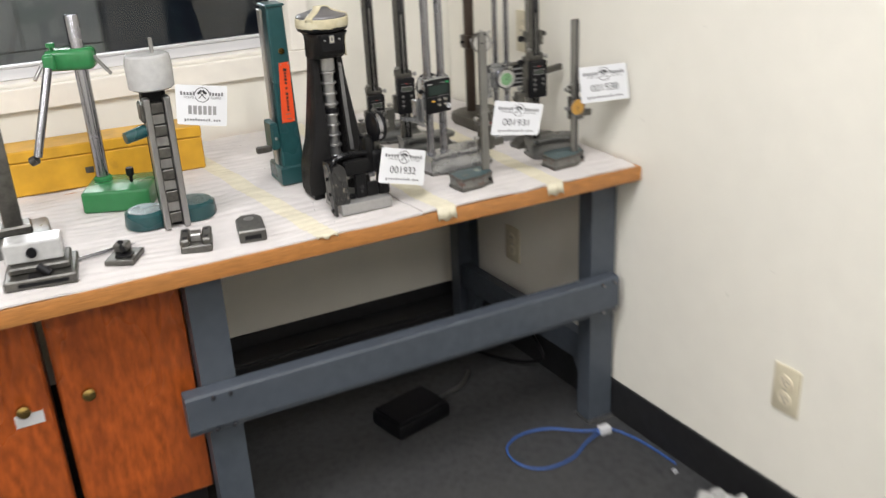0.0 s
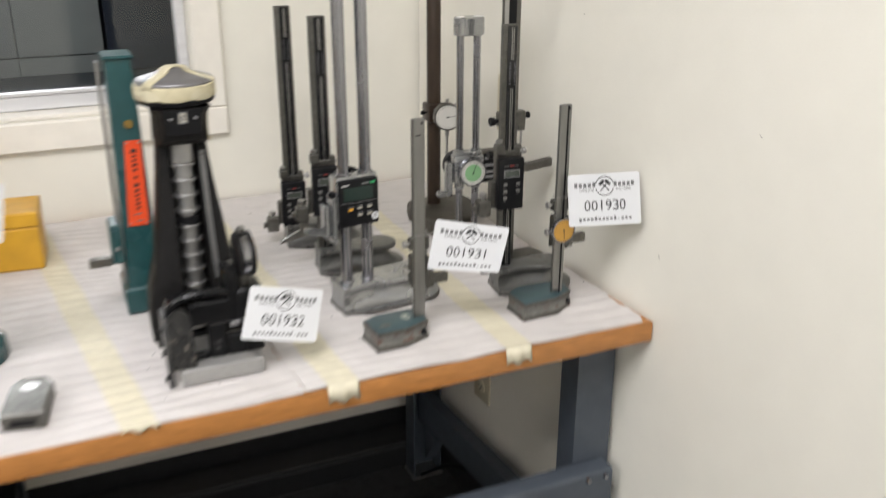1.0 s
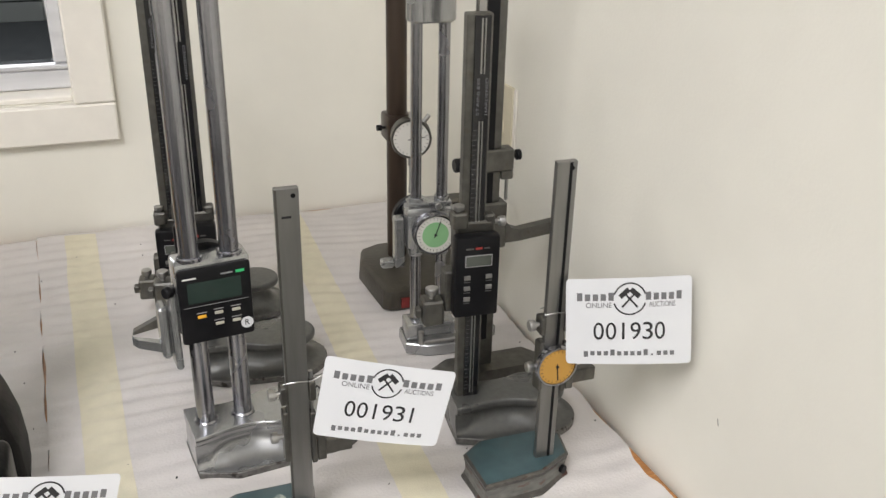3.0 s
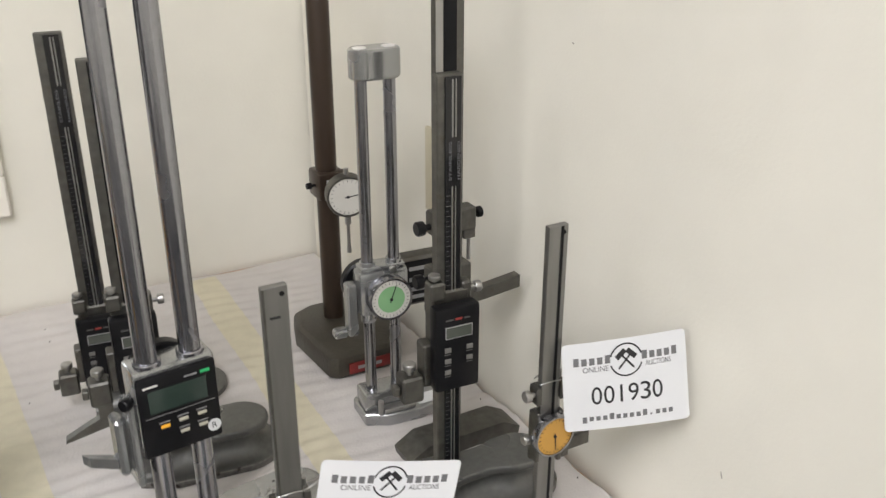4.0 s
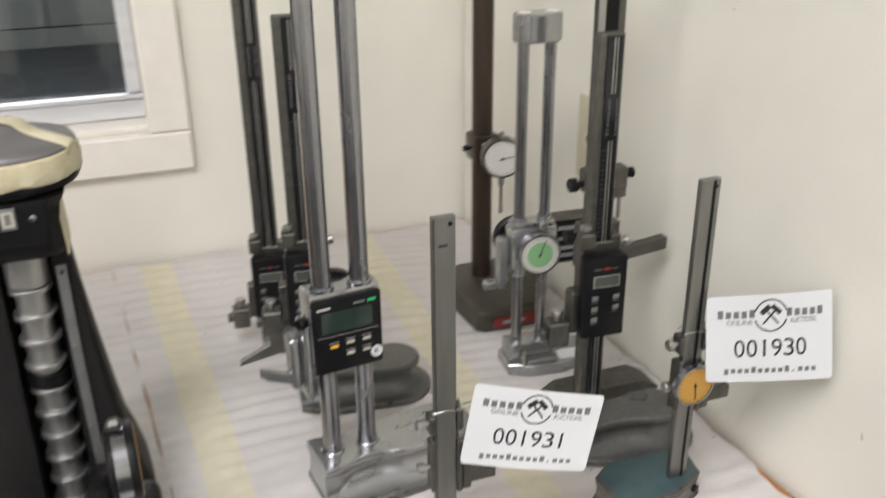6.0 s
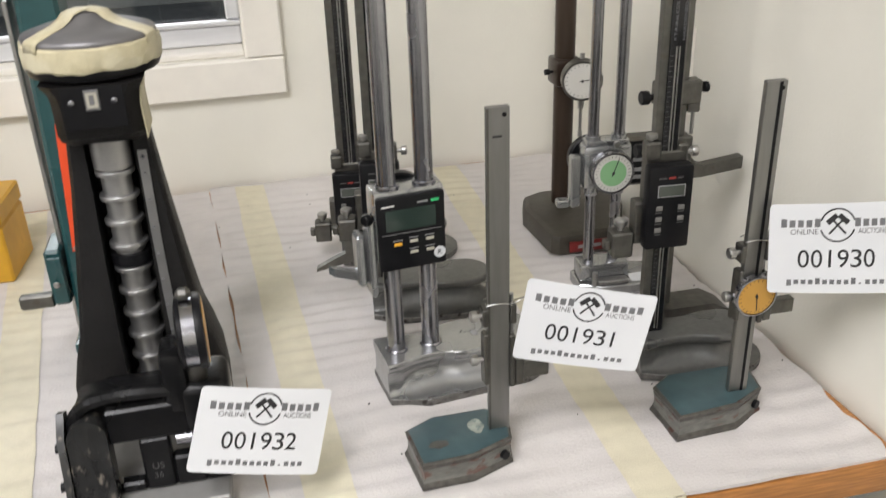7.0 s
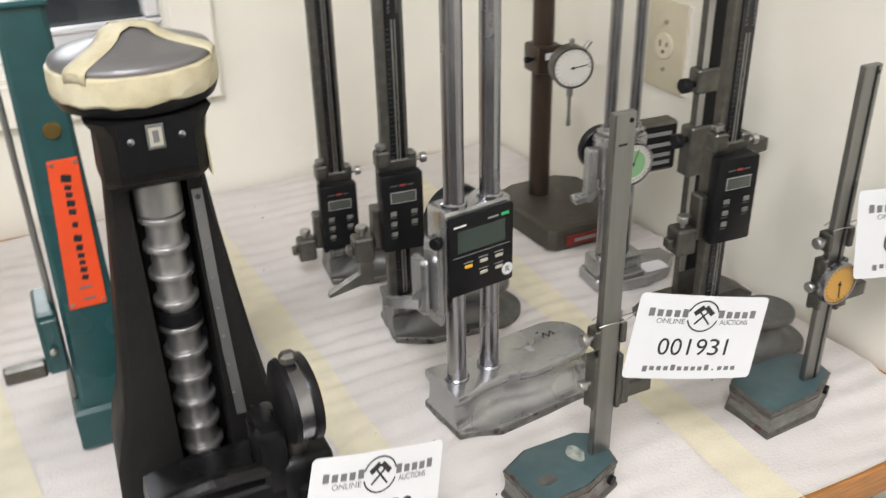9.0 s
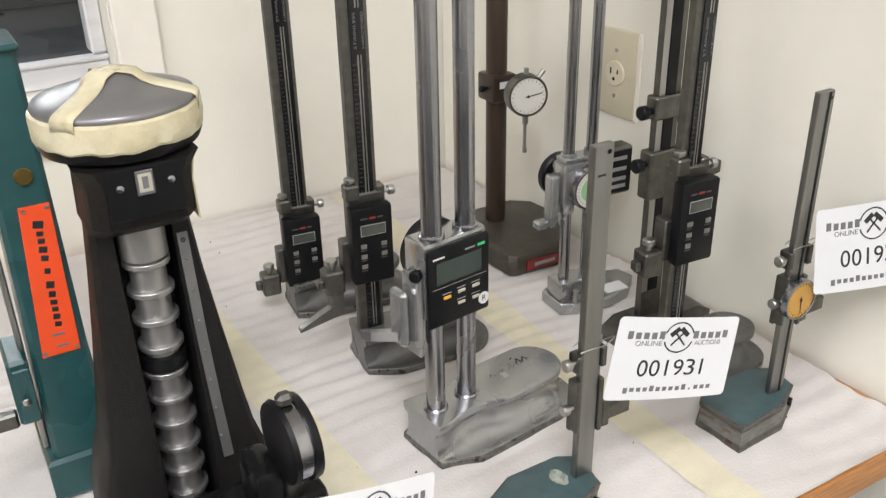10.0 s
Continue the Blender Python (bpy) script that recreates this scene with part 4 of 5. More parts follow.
# ---- small gauges with a chipped teal foot ----
def small_gauge(x, y, label, low, has_dial, head, turn=0):
    g = thing("small_height_gauge", pose(x, y, TOP, 0, 0, turn), label, "height gauge", "small height gauges")
    cx = sum(p[0] for p in low) / len(low)
    cy = sum(p[1] for p in low) / len(low)

    def ring(inset, z):
        """The foot's outline, drawn in by some millimetres, at a height."""
        out = []
        for px, py in low:
            d = math.hypot(px - cx, py - cy)
            out.append((px - (px - cx) * inset / d, py - (py - cy) * inset / d, z))
        return out
    bm = bmesh.new()
    loft(bm, [ring(0.0015, 0.0), ring(0.0, 0.0012), ring(0.0, 0.0045), ring(0.0030, 0.0085), ring(0.0044, 0.0150), ring(0.0040, 0.0215), ring(0.0018, 0.0265), ring(0.0012, 0.0290), ring(0.0034, 0.0306)])
    base = part("base", bm, M_WORN, g, "worn iron foot with chipped teal top", sharp=28)
    bm = bmesh.new()
    loft(bm, [ring(0.0050, 0.0302), ring(0.0046, 0.0308), ring(0.0062, 0.0313)])
    part("painted_top", bm, M_TEALBASE, base, "chipped teal paint")
    bm = bmesh.new()
    loft(bm, [ring(0.0022, 0.0082), ring(0.0034, 0.0110), ring(0.0037, 0.0150), ring(0.0034, 0.0200), ring(0.0020, 0.0240)])
    part("painted_side", bm, M_WORNSIDE, base, "chipped grey paint with brown scratches")
    if not has_dial:
        for wx, wy, wa, wb, mt, nm in ((-0.021, 0.006, 0.008, 0.011, M_PALE, "bare_patch"), (-0.062, -0.013, 0.010, 0.006, M_WORN, "rust_patch")):
            bm = bmesh.new()
            pts = []
            for k in range(22):
                a = 2 * math.pi * k / 22
                j = 1 + 0.28 * noise.noise(Vector((math.cos(a) * 1.7, math.sin(a) * 1.7, wx * 90)))
                pts.append((wx + wa * j * math.cos(a), wy + wb * j * math.sin(a)))
            prism(bm, pts, 0.0310, 0.03155)
            part(nm, bm, mt, base)
    e0, e1 = low[2], low[3]
    mx, my = e0[0] + (e1[0] - e0[0]) * 0.80, e0[1] + (e1[1] - e0[1]) * 0.80
    n = Vector((e1[1] - e0[1], e0[0] - e1[0], 0)).normalized()
    quick("bore", M_BLACKP, base, ("t", (mx - n.x * 0.004, my - n.y * 0.004, 0.0135), (mx + n.x * 0.0010, my + n.y * 0.0010, 0.0135), 0.0046))
    b = quick("beam", M_GREYSTEEL, g, ("b", -0.010, 0.010, -0.0032, 0.0032, 0.020, 0.350, 0.0006), label="satin steel beam")
    if has_dial:
        quick("rack_groove", M_BLACKP, b, ("b", 0.0022, 0.0052, -0.0036, -0.0033, 0.030, 0.349))
    else:
        quick("edge_bevel", M_DSTEEL, b, ("b", -0.0100, -0.0082, -0.0036, -0.0033, 0.030, 0.349))
        quick("maker_mark", M_INK, b, ("b", -0.005, 0.003, -0.0035, -0.0033, 0.324, 0.326))
    quick("hole", M_BLACKP, b, ("t", (0.0052, -0.0037, 0.3435), (0.0052, -0.0033, 0.3435), 0.0020))
    h = head
    s = quick("slider", M_DSTEEL, g, ("b", -0.0145, -0.0101, -0.006, 0.006, h - 0.028, h + 0.026, 0.001), ("b", 0.0101, 0.0150, -0.006, 0.006, h - 0.034, h + 0.022, 0.001),
              ("b", -0.0145, 0.0150, 0.0034, 0.0085, h - 0.030, h + 0.024, 0.001), label="dull steel slider")
    quick("fine_clamp", M_DSTEEL, s, ("b", -0.0155, -0.0101, -0.006, 0.007, h + 0.034, h + 0.052, 0.001), ("b", 0.0101, 0.0160, -0.006, 0.007, h + 0.034, h + 0.054, 0.001), ("b", -0.0155, 0.0160, 0.0034, 0.008, h + 0.034, h + 0.052, 0.001))
    quick("feed_screw", M_STEEL, s, ("t", (0.013, 0.002, h + 0.020), (0.013, 0.002, h + 0.062), 0.0020))
    knob("thumb_screw", s, (-0.0150, 0.0, h + 0.044), (-0.026, 0.0, h + 0.044), 0.0055)
    knob("thumb_screw", s, (-0.0145, 0.0, h - 0.002), (-0.026, 0.0, h - 0.002), 0.0052)
    quick("scriber", M_DSTEEL, s, ("b", 0.0152, 0.0480, -0.005, 0.005, h - 0.027, h - 0.012, 0.001), ("b", 0.0152, 0.0235, -0.006, 0.006, h - 0.032, h - 0.004, 0.001))
    if has_dial:
        dial(g, (0.0015, -0.0118, h + 0.0005), 0.0215, 0.0080, M_AMBER, hand=-85, marks=24)
    bm = bmesh.new()
    pts = [(-0.013, -0.005, h + 0.056), (-0.002, -0.0075, h + 0.058), (0.012, -0.006, h + 0.056), (0.024, -0.004, h + 0.060), (0.016, 0.006, h + 0.053), (0.0, 0.008, h + 0.058), (-0.012, 0.006, h + 0.057)]
    wire(bm, pts, 0.0005, 6)
    part("tie_wire", bm, M_STEEL, g)
    return g


small_gauge(1.048, 1.720, "small vernier height gauge on a chipped teal iron foot",
            [(-0.090, 0.018), (-0.084, -0.038), (-0.034, -0.037), (0.009, -0.019), (0.016, 0.022), (-0.004, 0.034), (-0.060, 0.034)], False, 0.112)
small_gauge(1.296, 1.716, "small height gauge with amber dial and chipped teal foot",
            [(-0.079, 0.027), (-0.076, -0.029), (-0.010, -0.025), (0.028, -0.004), (0.034, 0.030), (0.012, 0.044), (-0.056, 0.044)], True, 0.143)


# ---- auction tags ----
def lot_tag(number, tl, tr, br, bl, label, bend=0.003):
    """A white card between four corners, with a round emblem of crossed mallets, name bars, a number and a bar below."""
    c = [Vector(p) for p in (tl, tr, br, bl)]
    mid = sum(c, Vector()) / 4
    ex = ((c[1] - c[0]) + (c[2] - c[3])).normalized()
    ey = ((c[0] - c[3]) + (c[1] - c[2]))
    ey = (ey - ex * ey.dot(ex)).normalized()
    ez = ex.cross(ey)
    m = Matrix((ex, ey, ez)).transposed().to_4x4()
    m.translation = mid
    w = ((c[1] - c[0]).length + (c[2] - c[3]).length) / 2
    h = ((c[0] - c[3]).dot(ey) + (c[1] - c[2]).dot(ey)) / 2
    ob = thing("lot_tag", m, label, "tag", "lot tags")
    inv = m.inverted()

    def warp(o):
        """Fit a flat print, drawn in the card's own plane, to the card's four true corners, with a slight bow."""
        for v in o.data.vertices:
            p = o.matrix_basis @ v.co
            s, t = p.x / w + 0.5, p.y / h + 0.5
            q = (c[3] * (1 - s) + c[2] * s) * (1 - t) + (c[0] * (1 - s) + c[1] * s) * t
            v.co = inv @ q + Vector((0, 0, p.z + bend * (1 - (2 * s - 1) ** 2)))
        o.matrix_basis = Matrix.Identity(4)
        return o

    bm = bmesh.new()
    r = 0.004
    xs = [-w / 2 + r * (1 - math.cos(radians(a))) for a in (0, 18, 36, 54, 72, 90)]
    xs += [-w / 2 + r + (w - 2 * r) * k / 8 for k in range(1, 8)] + [-x for x in reversed(xs)]
    cols = []
    for x in xs:
        e = max(0.0, r - (w / 2 - abs(x)))
        y = h / 2 - (r - math.sqrt(max(0.0, r * r - e * e)))
        cols.append([(x, -y, -0.0004), (x, y, -0.0004), (x, y, 0.0), (x, -y, 0.0)])
    loft(bm, cols)
    card = warp(part("card", bm, M_CARD, ob, "white card"))
    R, r2, cy = h * 0.188, h * 0.170, h * 0.262
    bm = bmesh.new()
    for a0, a1 in ((16, 164), (196, 344)):
        prev = None
        for k in range(31):
            a = radians(a0 + (a1 - a0) * k / 30)
            q = (bm.verts.new((R * math.cos(a), cy + R * math.sin(a), 0.0004)), bm.verts.new((r2 * math.cos(a), cy + r2 * math.sin(a), 0.0004)))
            if prev:
                bm.faces.new((prev[0], q[0], q[1], prev[1]))
            prev = q
    for s in (-1, 1):
        t = Matrix.Translation((0, cy, 0.0004)) @ Matrix.Rotation(radians(42 * s), 4, "Z")
        box(bm, -h * 0.011, h * 0.011, -h * 0.130, h * 0.07, 0, 0.0001, 0, t)
        box(bm, -h * 0.066, h * 0.066, h * 0.060, h * 0.118, 0, 0.0001, 0, t)
    warp(part("emblem", bm, M_INK, card, "round mark with crossed mallets"))
    # the name on both sides of the mark and the line below, as plain bars
    def bar(name, x0, x1, y0, y1, material):
        bm = bmesh.new()
        box(bm, x0, x1, y0, y1, 0.0003, 0.0004)
        warp(part(name, bm, material, card))
    for x0, x1 in ((-w * 0.425, -h * 0.165), (h * 0.165, w * 0.425)):
        step = (x1 - x0) / 5
        for k in range(5):
            bar("name_bar", x0 + (k + 0.16) * step, x0 + (k + 0.84) * step, cy - h * 0.018, cy + h * (0.075 if k in (0, 4) else 0.060), M_INKG)
    warp(words("print", "ONLINE", h * 0.085, M_INKG, card, pose(-(w * 0.345 + h * 0.200) / 2, cy - h * 0.072, 0.0004), w * 0.345 - h * 0.200))
    warp(words("print", "AUCTIONS", h * 0.085, M_INKG, card, pose((w * 0.365 + h * 0.215) / 2, cy - h * 0.072, 0.0004), w * 0.365 - h * 0.215))
    step = w * 0.74 / 14
    for k in range(14):
        if k == 10:
            bar("address_bar", -w * 0.37 + (k + 0.3) * step, -w * 0.37 + (k + 0.6) * step, -h * 0.395, -h * 0.375, M_INKG)
        else:
            bar("address_bar", -w * 0.37 + (k + 0.18) * step, -w * 0.37 + (k + 0.82) * step, -h * (0.415 if k == 0 else 0.395), -h * (0.325 if k in (4, 9) else 0.345), M_INKG)
    pitch = w * 0.585 / 6
    for k in range(6):
        x = (k - 2.5) * pitch
        if number:
            warp(words("digit", number[k], h * 0.285, M_INK, card, pose(x, -h * 0.120, 0.0004), 0.0 if number[k] == "1" else pitch * 0.84))
        else:
            bar("number_bar", x - pitch * 0.35, x + pitch * 0.35, -h * 0.23, -h * 0.01, M_GREYP)
    return ob


lot_tag("001930", (1.300, 1.706, 0.997), (1.415, 1.675, 0.9995), (1.4105, 1.651, 0.9185), (1.301, 1.694, 0.913), "white lot tag numbered 001930 wired to the small dial gauge")
lot_tag("001931", (1.074, 1.712, 0.953), (1.185, 1.681, 0.933), (1.162, 1.669, 0.866), (1.058, 1.710, 0.874), "white lot tag numbered 001931 wired to the small vernier gauge")
lot_tag("001932", (0.784, 1.707, 0.895), (0.893, 1.717, 0.865), (0.870, 1.690, 0.795), (0.760, 1.688, 0.8235), "white lot tag numbered 001932 leaning on the black height master")
lot_tag("", (0.384, 1.797, 1.076), (0.488, 1.797, 1.057), (0.474, 1.790, 0.976), (0.375, 1.790, 0.997), "white lot tag with a blurred number tied to the gauge column")


# ---- black height master ----
def height_master():
    g = thing("height_master", pose(0.727, 1.842, TOP), "black crackle-finish height master with steel step spindle and taped cap", "height master")
    # column: a deep U section that flares to the foot
    def sect(z, w, yf, yb, groove=0.0212, depth=0.040):
        return [(-w, yf + 0.006, z), (-w * 0.9, yf, z), (-groove, yf, z), (-groove, yf + depth, z), (groove, yf + depth, z), (groove, yf, z), (w * 0.92, yf, z), (w, yf + 0.006, z),
                (w * 0.96, yb - 0.01, z), (w * 0.78, yb, z), (-w * 0.78, yb, z), (-w * 0.96, yb - 0.01, z)]
    bm = bmesh.new()
    loft(bm, [sect(0.012, 0.073, -0.014, 0.068), sect(0.040, 0.074, -0.014, 0.068), sect(0.075, 0.072, -0.018, 0.066), sect(0.105, 0.065, -0.020, 0.064), sect(0.130, 0.0575, -0.019, 0.062), sect(0.160, 0.0530, -0.015, 0.060),
              sect(0.220, 0.0455, -0.008, 0.056), sect(0.270, 0.0400, 0.000, 0.052), sect(0.318, 0.0355, 0.002, 0.050)])
    part("column", bm, M_CRACKLE, g, "black crackle column", sharp=50)
    bm = bmesh.new()

    def head(z, w, yf, yb):
        return [(-w, yf + 0.012, z), (-w * 0.74, yf, z), (w * 0.74, yf, z), (w, yf + 0.012, z), (w, yb - 0.008, z), (w * 0.8, yb, z), (-w * 0.8, yb, z), (-w, yb - 0.008, z)]
    loft(bm, [head(0.3182, 0.0365, -0.016, 0.050), head(0.328, 0.0360, -0.030, 0.050), head(0.352, 0.0350, -0.034, 0.050), head(0.364, 0.0360, -0.035, 0.052), head(0.374, 0.0420, -0.037, 0.056)])
    hd = part("head", bm, M_CRACKLE, g, "black head casting", sharp=40)
    quick("switch_plate", M_BLACKP, hd, ("b", -0.0245, 0.0255, -0.0368, -0.0358, 0.337, 0.3725, 0.0004))
    quick("counter_frame", M_RULER, hd, ("b", -0.0058, 0.0062, -0.0384, -0.0369, 0.3530, 0.3705, 0.0006))
    quick("counter_window", M_BTN, hd, ("b", -0.0042, 0.0046, -0.0388, -0.0385, 0.3555, 0.3685))
    quick("counter_digit", M_INKG, hd, ("b", -0.0018, 0.0022, -0.0391, -0.0389, 0.3580, 0.3665))
    for sx in (-0.0165, 0.0175):
        bm = bmesh.new()
        lathe(bm, [(0.0030, 0), (0.0026, 0.0014), (0.0010, 0.0020)], 16, face_at(sx, -0.0369, 0.3605))
        part("screw", bm, M_CHROME, hd)
    bm = bmesh.new()
    loft(bm, [[(x, -0.021, z), (x + 0.0011, -0.0215, z), (x + 0.0012, 0.004, z), (x + 0.0010, 0.030, z), (x, 0.030, z)] for z, x in ((0.3205, 0.0366), (0.330, 0.0362), (0.352, 0.0352), (0.366, 0.0374))])
    part("tape_patch", bm, M_CAPTAPE, hd, "strip of masking tape")
    # step spindle
    SP = pose(0, 0.010, 0)
    bm = bmesh.new()
    pitch, core, disc = 0.0238, 0.0135, 0.0176
    rings = [(core, 0.030)]
    z = 0.0435
    tops = []
    while z < 0.283:
        rings += [(core, z), (disc - 0.0004, z + 0.0002), (disc, z + 0.0008), (disc, z + 0.0042), (disc - 0.0004, z + 0.0048), (core, z + 0.0050)]
        tops.append(z)
        z += pitch
    rings += [(core, 0.2885), (disc, 0.2890), (disc, 0.3175)]
    lathe(bm, rings, 40, SP)
    part("step_spindle", bm, M_SATIN, g, "satin steel spindle with raised discs", sharp=20)
    bm = bmesh.new()
    lathe(bm, [(0.0172, 0.1930), (0.0182, 0.1930 + 0.0006), (0.0182, 0.2050)], 36, SP)
    part("dark_band", bm, M_BLACKP, g)
    # ruler strip that follows the flare
    bm = bmesh.new()
    rows = []
    for z, x, y in ((0.303, 0.0270, 0.0015), (0.220, 0.0275, -0.0085), (0.160, 0.0290, -0.0155), (0.130, 0.0300, -0.0195), (0.108, 0.0310, -0.0205)):
        rows.append([(x - 0.0040, y, z), (x - 0.0040, y - 0.0016, z), (x + 0.0040, y - 0.0016, z), (x + 0.0040, y, z)])
    loft(bm, rows)
    rul = part("ruler_strip", bm, M_RULER, g, "grey ruler strip")
    for k in range(7):
        zz = 0.130 + 0.0254 * k
        yy = 0.0 - max(0, 0.303 - zz) * 0.112 - 0.0036
        quick("ruler_mark", M_INKG, rul, ("b", 0.0262, 0.0280, yy - 0.0010, yy + 0.004, zz, zz + 0.0010))
    quick("screw", M_CHROME, rul, ("t", (0.0270, -0.0012, 0.297), (0.0270, 0.0012, 0.297), 0.0020))
    # cap: dark rim, taped drum and a shallow grey dome
    CAP = pose(0, 0.016, 0)
    bm = bmesh.new()
    lathe(bm, [(0.046, 0.3742), (0.054, 0.377), (0.0562, 0.382), (0.0558, 0.386)], 56, CAP)
    part("rim", bm, M_CASTBLACK, g, "black rim below the cap")
    bm = bmesh.new()
    n = 72
    rows = []
    for r, z, j in ((0.0553, 0.3830, 0.0010), (0.0574, 0.386, 0.0012), (0.0578, 0.395, 0.0010), (0.0570, 0.4030, 0.0008), (0.0545, 0.4045, 0.0)):
        row = []
        for i in range(n):
            u = Vector((math.cos(2 * math.pi * i / n), math.sin(2 * math.pi * i / n), 0))
            rr = r + j * noise.noise(u * 7 + Vector((0, 0, z * 200)))
            row.append(CAP @ Vector((rr * u.x, rr * u.y, z + 2.4 * j * noise.noise(u * 4 + Vector((0, 0, 4.4 + (z > 0.39)))))))
        rows.append(row)
    loft(bm, rows)
    part("tape_band", bm, M_CAPTAPE, g, "wrinkled masking tape round the cap")
    bm = bmesh.new()
    dome = [(0.0548, 0.4040), (0.0556, 0.4062), (0.0540, 0.4090), (0.042, 0.4128), (0.029, 0.4165), (0.0215, 0.4200), (0.0165, 0.4235), (0.010, 0.4252), (0.0, 0.4255)]
    lathe(bm, dome, 56, CAP)
    cap = part("cap", bm, M_ANOD, g, "grey anodised cap dome", sharp=50)
    for a0 in (-138, -22, 95):
        bm = bmesh.new()
        path = [(0.0572, 0.4010), (0.0566, 0.4080), (0.0540, 0.4107), (0.042, 0.4144), (0.029, 0.4182), (0.0215, 0.4217), (0.0165, 0.4251), (0.008, 0.4268), (0.0, 0.4271)]
        rows = []
        a = radians(a0)
        u, w = Vector((math.cos(a), math.sin(a), 0)), Vector((-math.sin(a), math.cos(a), 0))
        for r, z in path:
            rows.append([bm.verts.new(CAP @ (u * r + w * s * 0.0092 + Vector((0, 0, z - 0.0014 * abs(s) * (r > 0.02))))) for s in (-1, -0.33, 0.33, 1)])
        for p, q in zip(rows, rows[1:]):
            for i in range(3):
                bm.faces.new((p[i], p[i + 1], q[i + 1], q[i]))
        st = part("tape_strip", bm, M_CAPTAPE, cap, "masking tape across the cap")
        st.modifiers.new("thickness", "SOLIDIFY").thickness = 0.0005
    # foot: black castings in front of the column, on a grey plinth
    quick("plinth", M_PLINTH, g, ("b", -0.052, 0.066, -0.146, -0.040, 0.0, 0.024, 0.0015), label="ground grey steel plinth")
    quick("sole", M_CASTBLACK, g, ("b", -0.066, 0.066, -0.010, 0.060, 0.0, 0.0118, 0.001))
    # front plate with two windows under an arched deck
    br = quick("foot_bracket", M_CASTBLACK, g, ("b", -0.0300, 0.0740, -0.1215, -0.1080, 0.0790, 0.1130, 0.0022), label="chipped black arched foot plate")
    for nm, x0, x1, za, zb in (("centre_post", -0.0060, 0.0200, 0.0245, 0.0789), ("side_post", 0.0470, 0.0740, 0.0245, 0.0789), ("window_sill_bar", -0.0285, -0.0061, 0.0245, 0.0350), ("window_sill_bar", 0.0201, 0.0469, 0.0245, 0.0560)):
        quick(nm, M_CASTBLACK, br, ("b", x0, x1, -0.1215, -0.1080, za, zb, 0.0022))
    bm = bmesh.new()
    loft(bm, [[(-0.058, yy, 0.092), (0.066, yy, 0.090), (0.064, yy, zz), (0.02, yy, zz + 0.006), (-0.03, yy, zz + 0.006), (-0.056, yy, zz)] for yy, zz in ((-0.1075, 0.110), (-0.085, 0.108), (-0.060, 0.105))])
    part("deck", bm, M_CASTBLACK, br, "black deck casting")
    quick("strut", M_CASTBLACK, br, ("b", -0.066, -0.056, -0.1075, -0.090, 0.024, 0.092, 0.003))
    bm = bmesh.new()
    arch = [(-0.0622, 0.0245), (-0.0290, 0.0245)] + [(-0.0456 + 0.0166 * math.cos(radians(a)), 0.092 + 0.0175 * math.sin(radians(a))) for a in range(0, 181, 15)]
    loft(bm, [[(x, y0 + (z - 0.0245) * 0.16, z) for x, z in arch] for y0 in (-0.1395, -0.1380, -0.1160)])
    part("hinge_block", bm, M_CHIPBLACK, br, "worn black hinge block with chipped paint", sharp=40)
    bm = bmesh.new()
    wire(bm, [(-0.058, -0.112, 0.098), (-0.050, -0.114, 0.114), (-0.034, -0.116, 0.124), (-0.006, -0.117, 0.127), (0.024, -0.116, 0.124), (0.040, -0.112, 0.118)], 0.0065)
    part("arch_rib", bm, M_CASTBLACK, br)
    quick("pivot_rod", M_STEEL, br, ("t", (-0.040, -0.098, 0.070), (0.050, -0.098, 0.072), 0.0045))
    bm = bmesh.new()
    loft(bm, [[(xx, -0.150, 0.004), (xx, -0.134, 0.004), (xx, -0.098, 0.080), (xx, -0.100, 0.108), (xx, -0.112, 0.113), (xx, -0.130, 0.096)] for xx in (-0.0690, -0.0626)])
    part("jaw_plate", bm, M_CHIPBLACK, br, "black side plate")
    for by, bz in ((-0.141, 0.016), (-0.118, 0.082), (-0.130, 0.050)):
        quick("bolt", M_CASTBLACK, br, ("t", (-0.0740, by, bz), (-0.0691, by, bz), 0.0042, None, 12))
    quick("side_boss", M_CASTBLACK, br, ("b", 0.046, 0.074, -0.130, -0.1145, 0.045, 0.105, 0.006, None, 2))
    words("stamped_letters", "US", 0.0095, M_MARKS, br, face_at(0.007, -0.1219, 0.050))
    words("stamped_letters", "36", 0.0085, M_MARKS, br, face_at(0.006, -0.1219, 0.040))
    quick("spindle_tip", M_CHROME, br, ("t", (0.026, -0.118, 0.074), (0.040, -0.118, 0.074), 0.006))
    quick("clamp_pin", M_STEEL, br, ("b", -0.030, -0.008, -0.1068, -0.0985, 0.0770, 0.0785, 0.0005))
    mm = Matrix.Translation((0.046, -0.116, 0.178)) @ pose(0, 0, 0, 0, 90, 3)
    bm = bmesh.new()
    lathe(bm, [(0.024, -0.004), (0.031, -0.002), (0.0325, 0.0015)], 44, mm)
    dl = part("dial_back", bm, M_BLACKP, g, "black back of a test dial")
    bm = bmesh.new()
    lathe(bm, [(0.0305, 0.0016), (0.0305, 0.0120)], 44, mm)
    part("dial_case", bm, M_CHROME, dl, "bright steel dial case")
    bm = bmesh.new()
    lathe(bm, [(0.0325, 0.0122), (0.0330, 0.014), (0.0322, 0.0185), (0.0290, 0.0195)], 44, mm)
    part("dial_ring", bm, M_BLACKP, dl)
    bm = bmesh.new()
    lathe(bm, [(0.0285, 0.0190), (0.0285, 0.0199)], 44, mm)
    part("dial_face", bm, M_AMBER, dl)
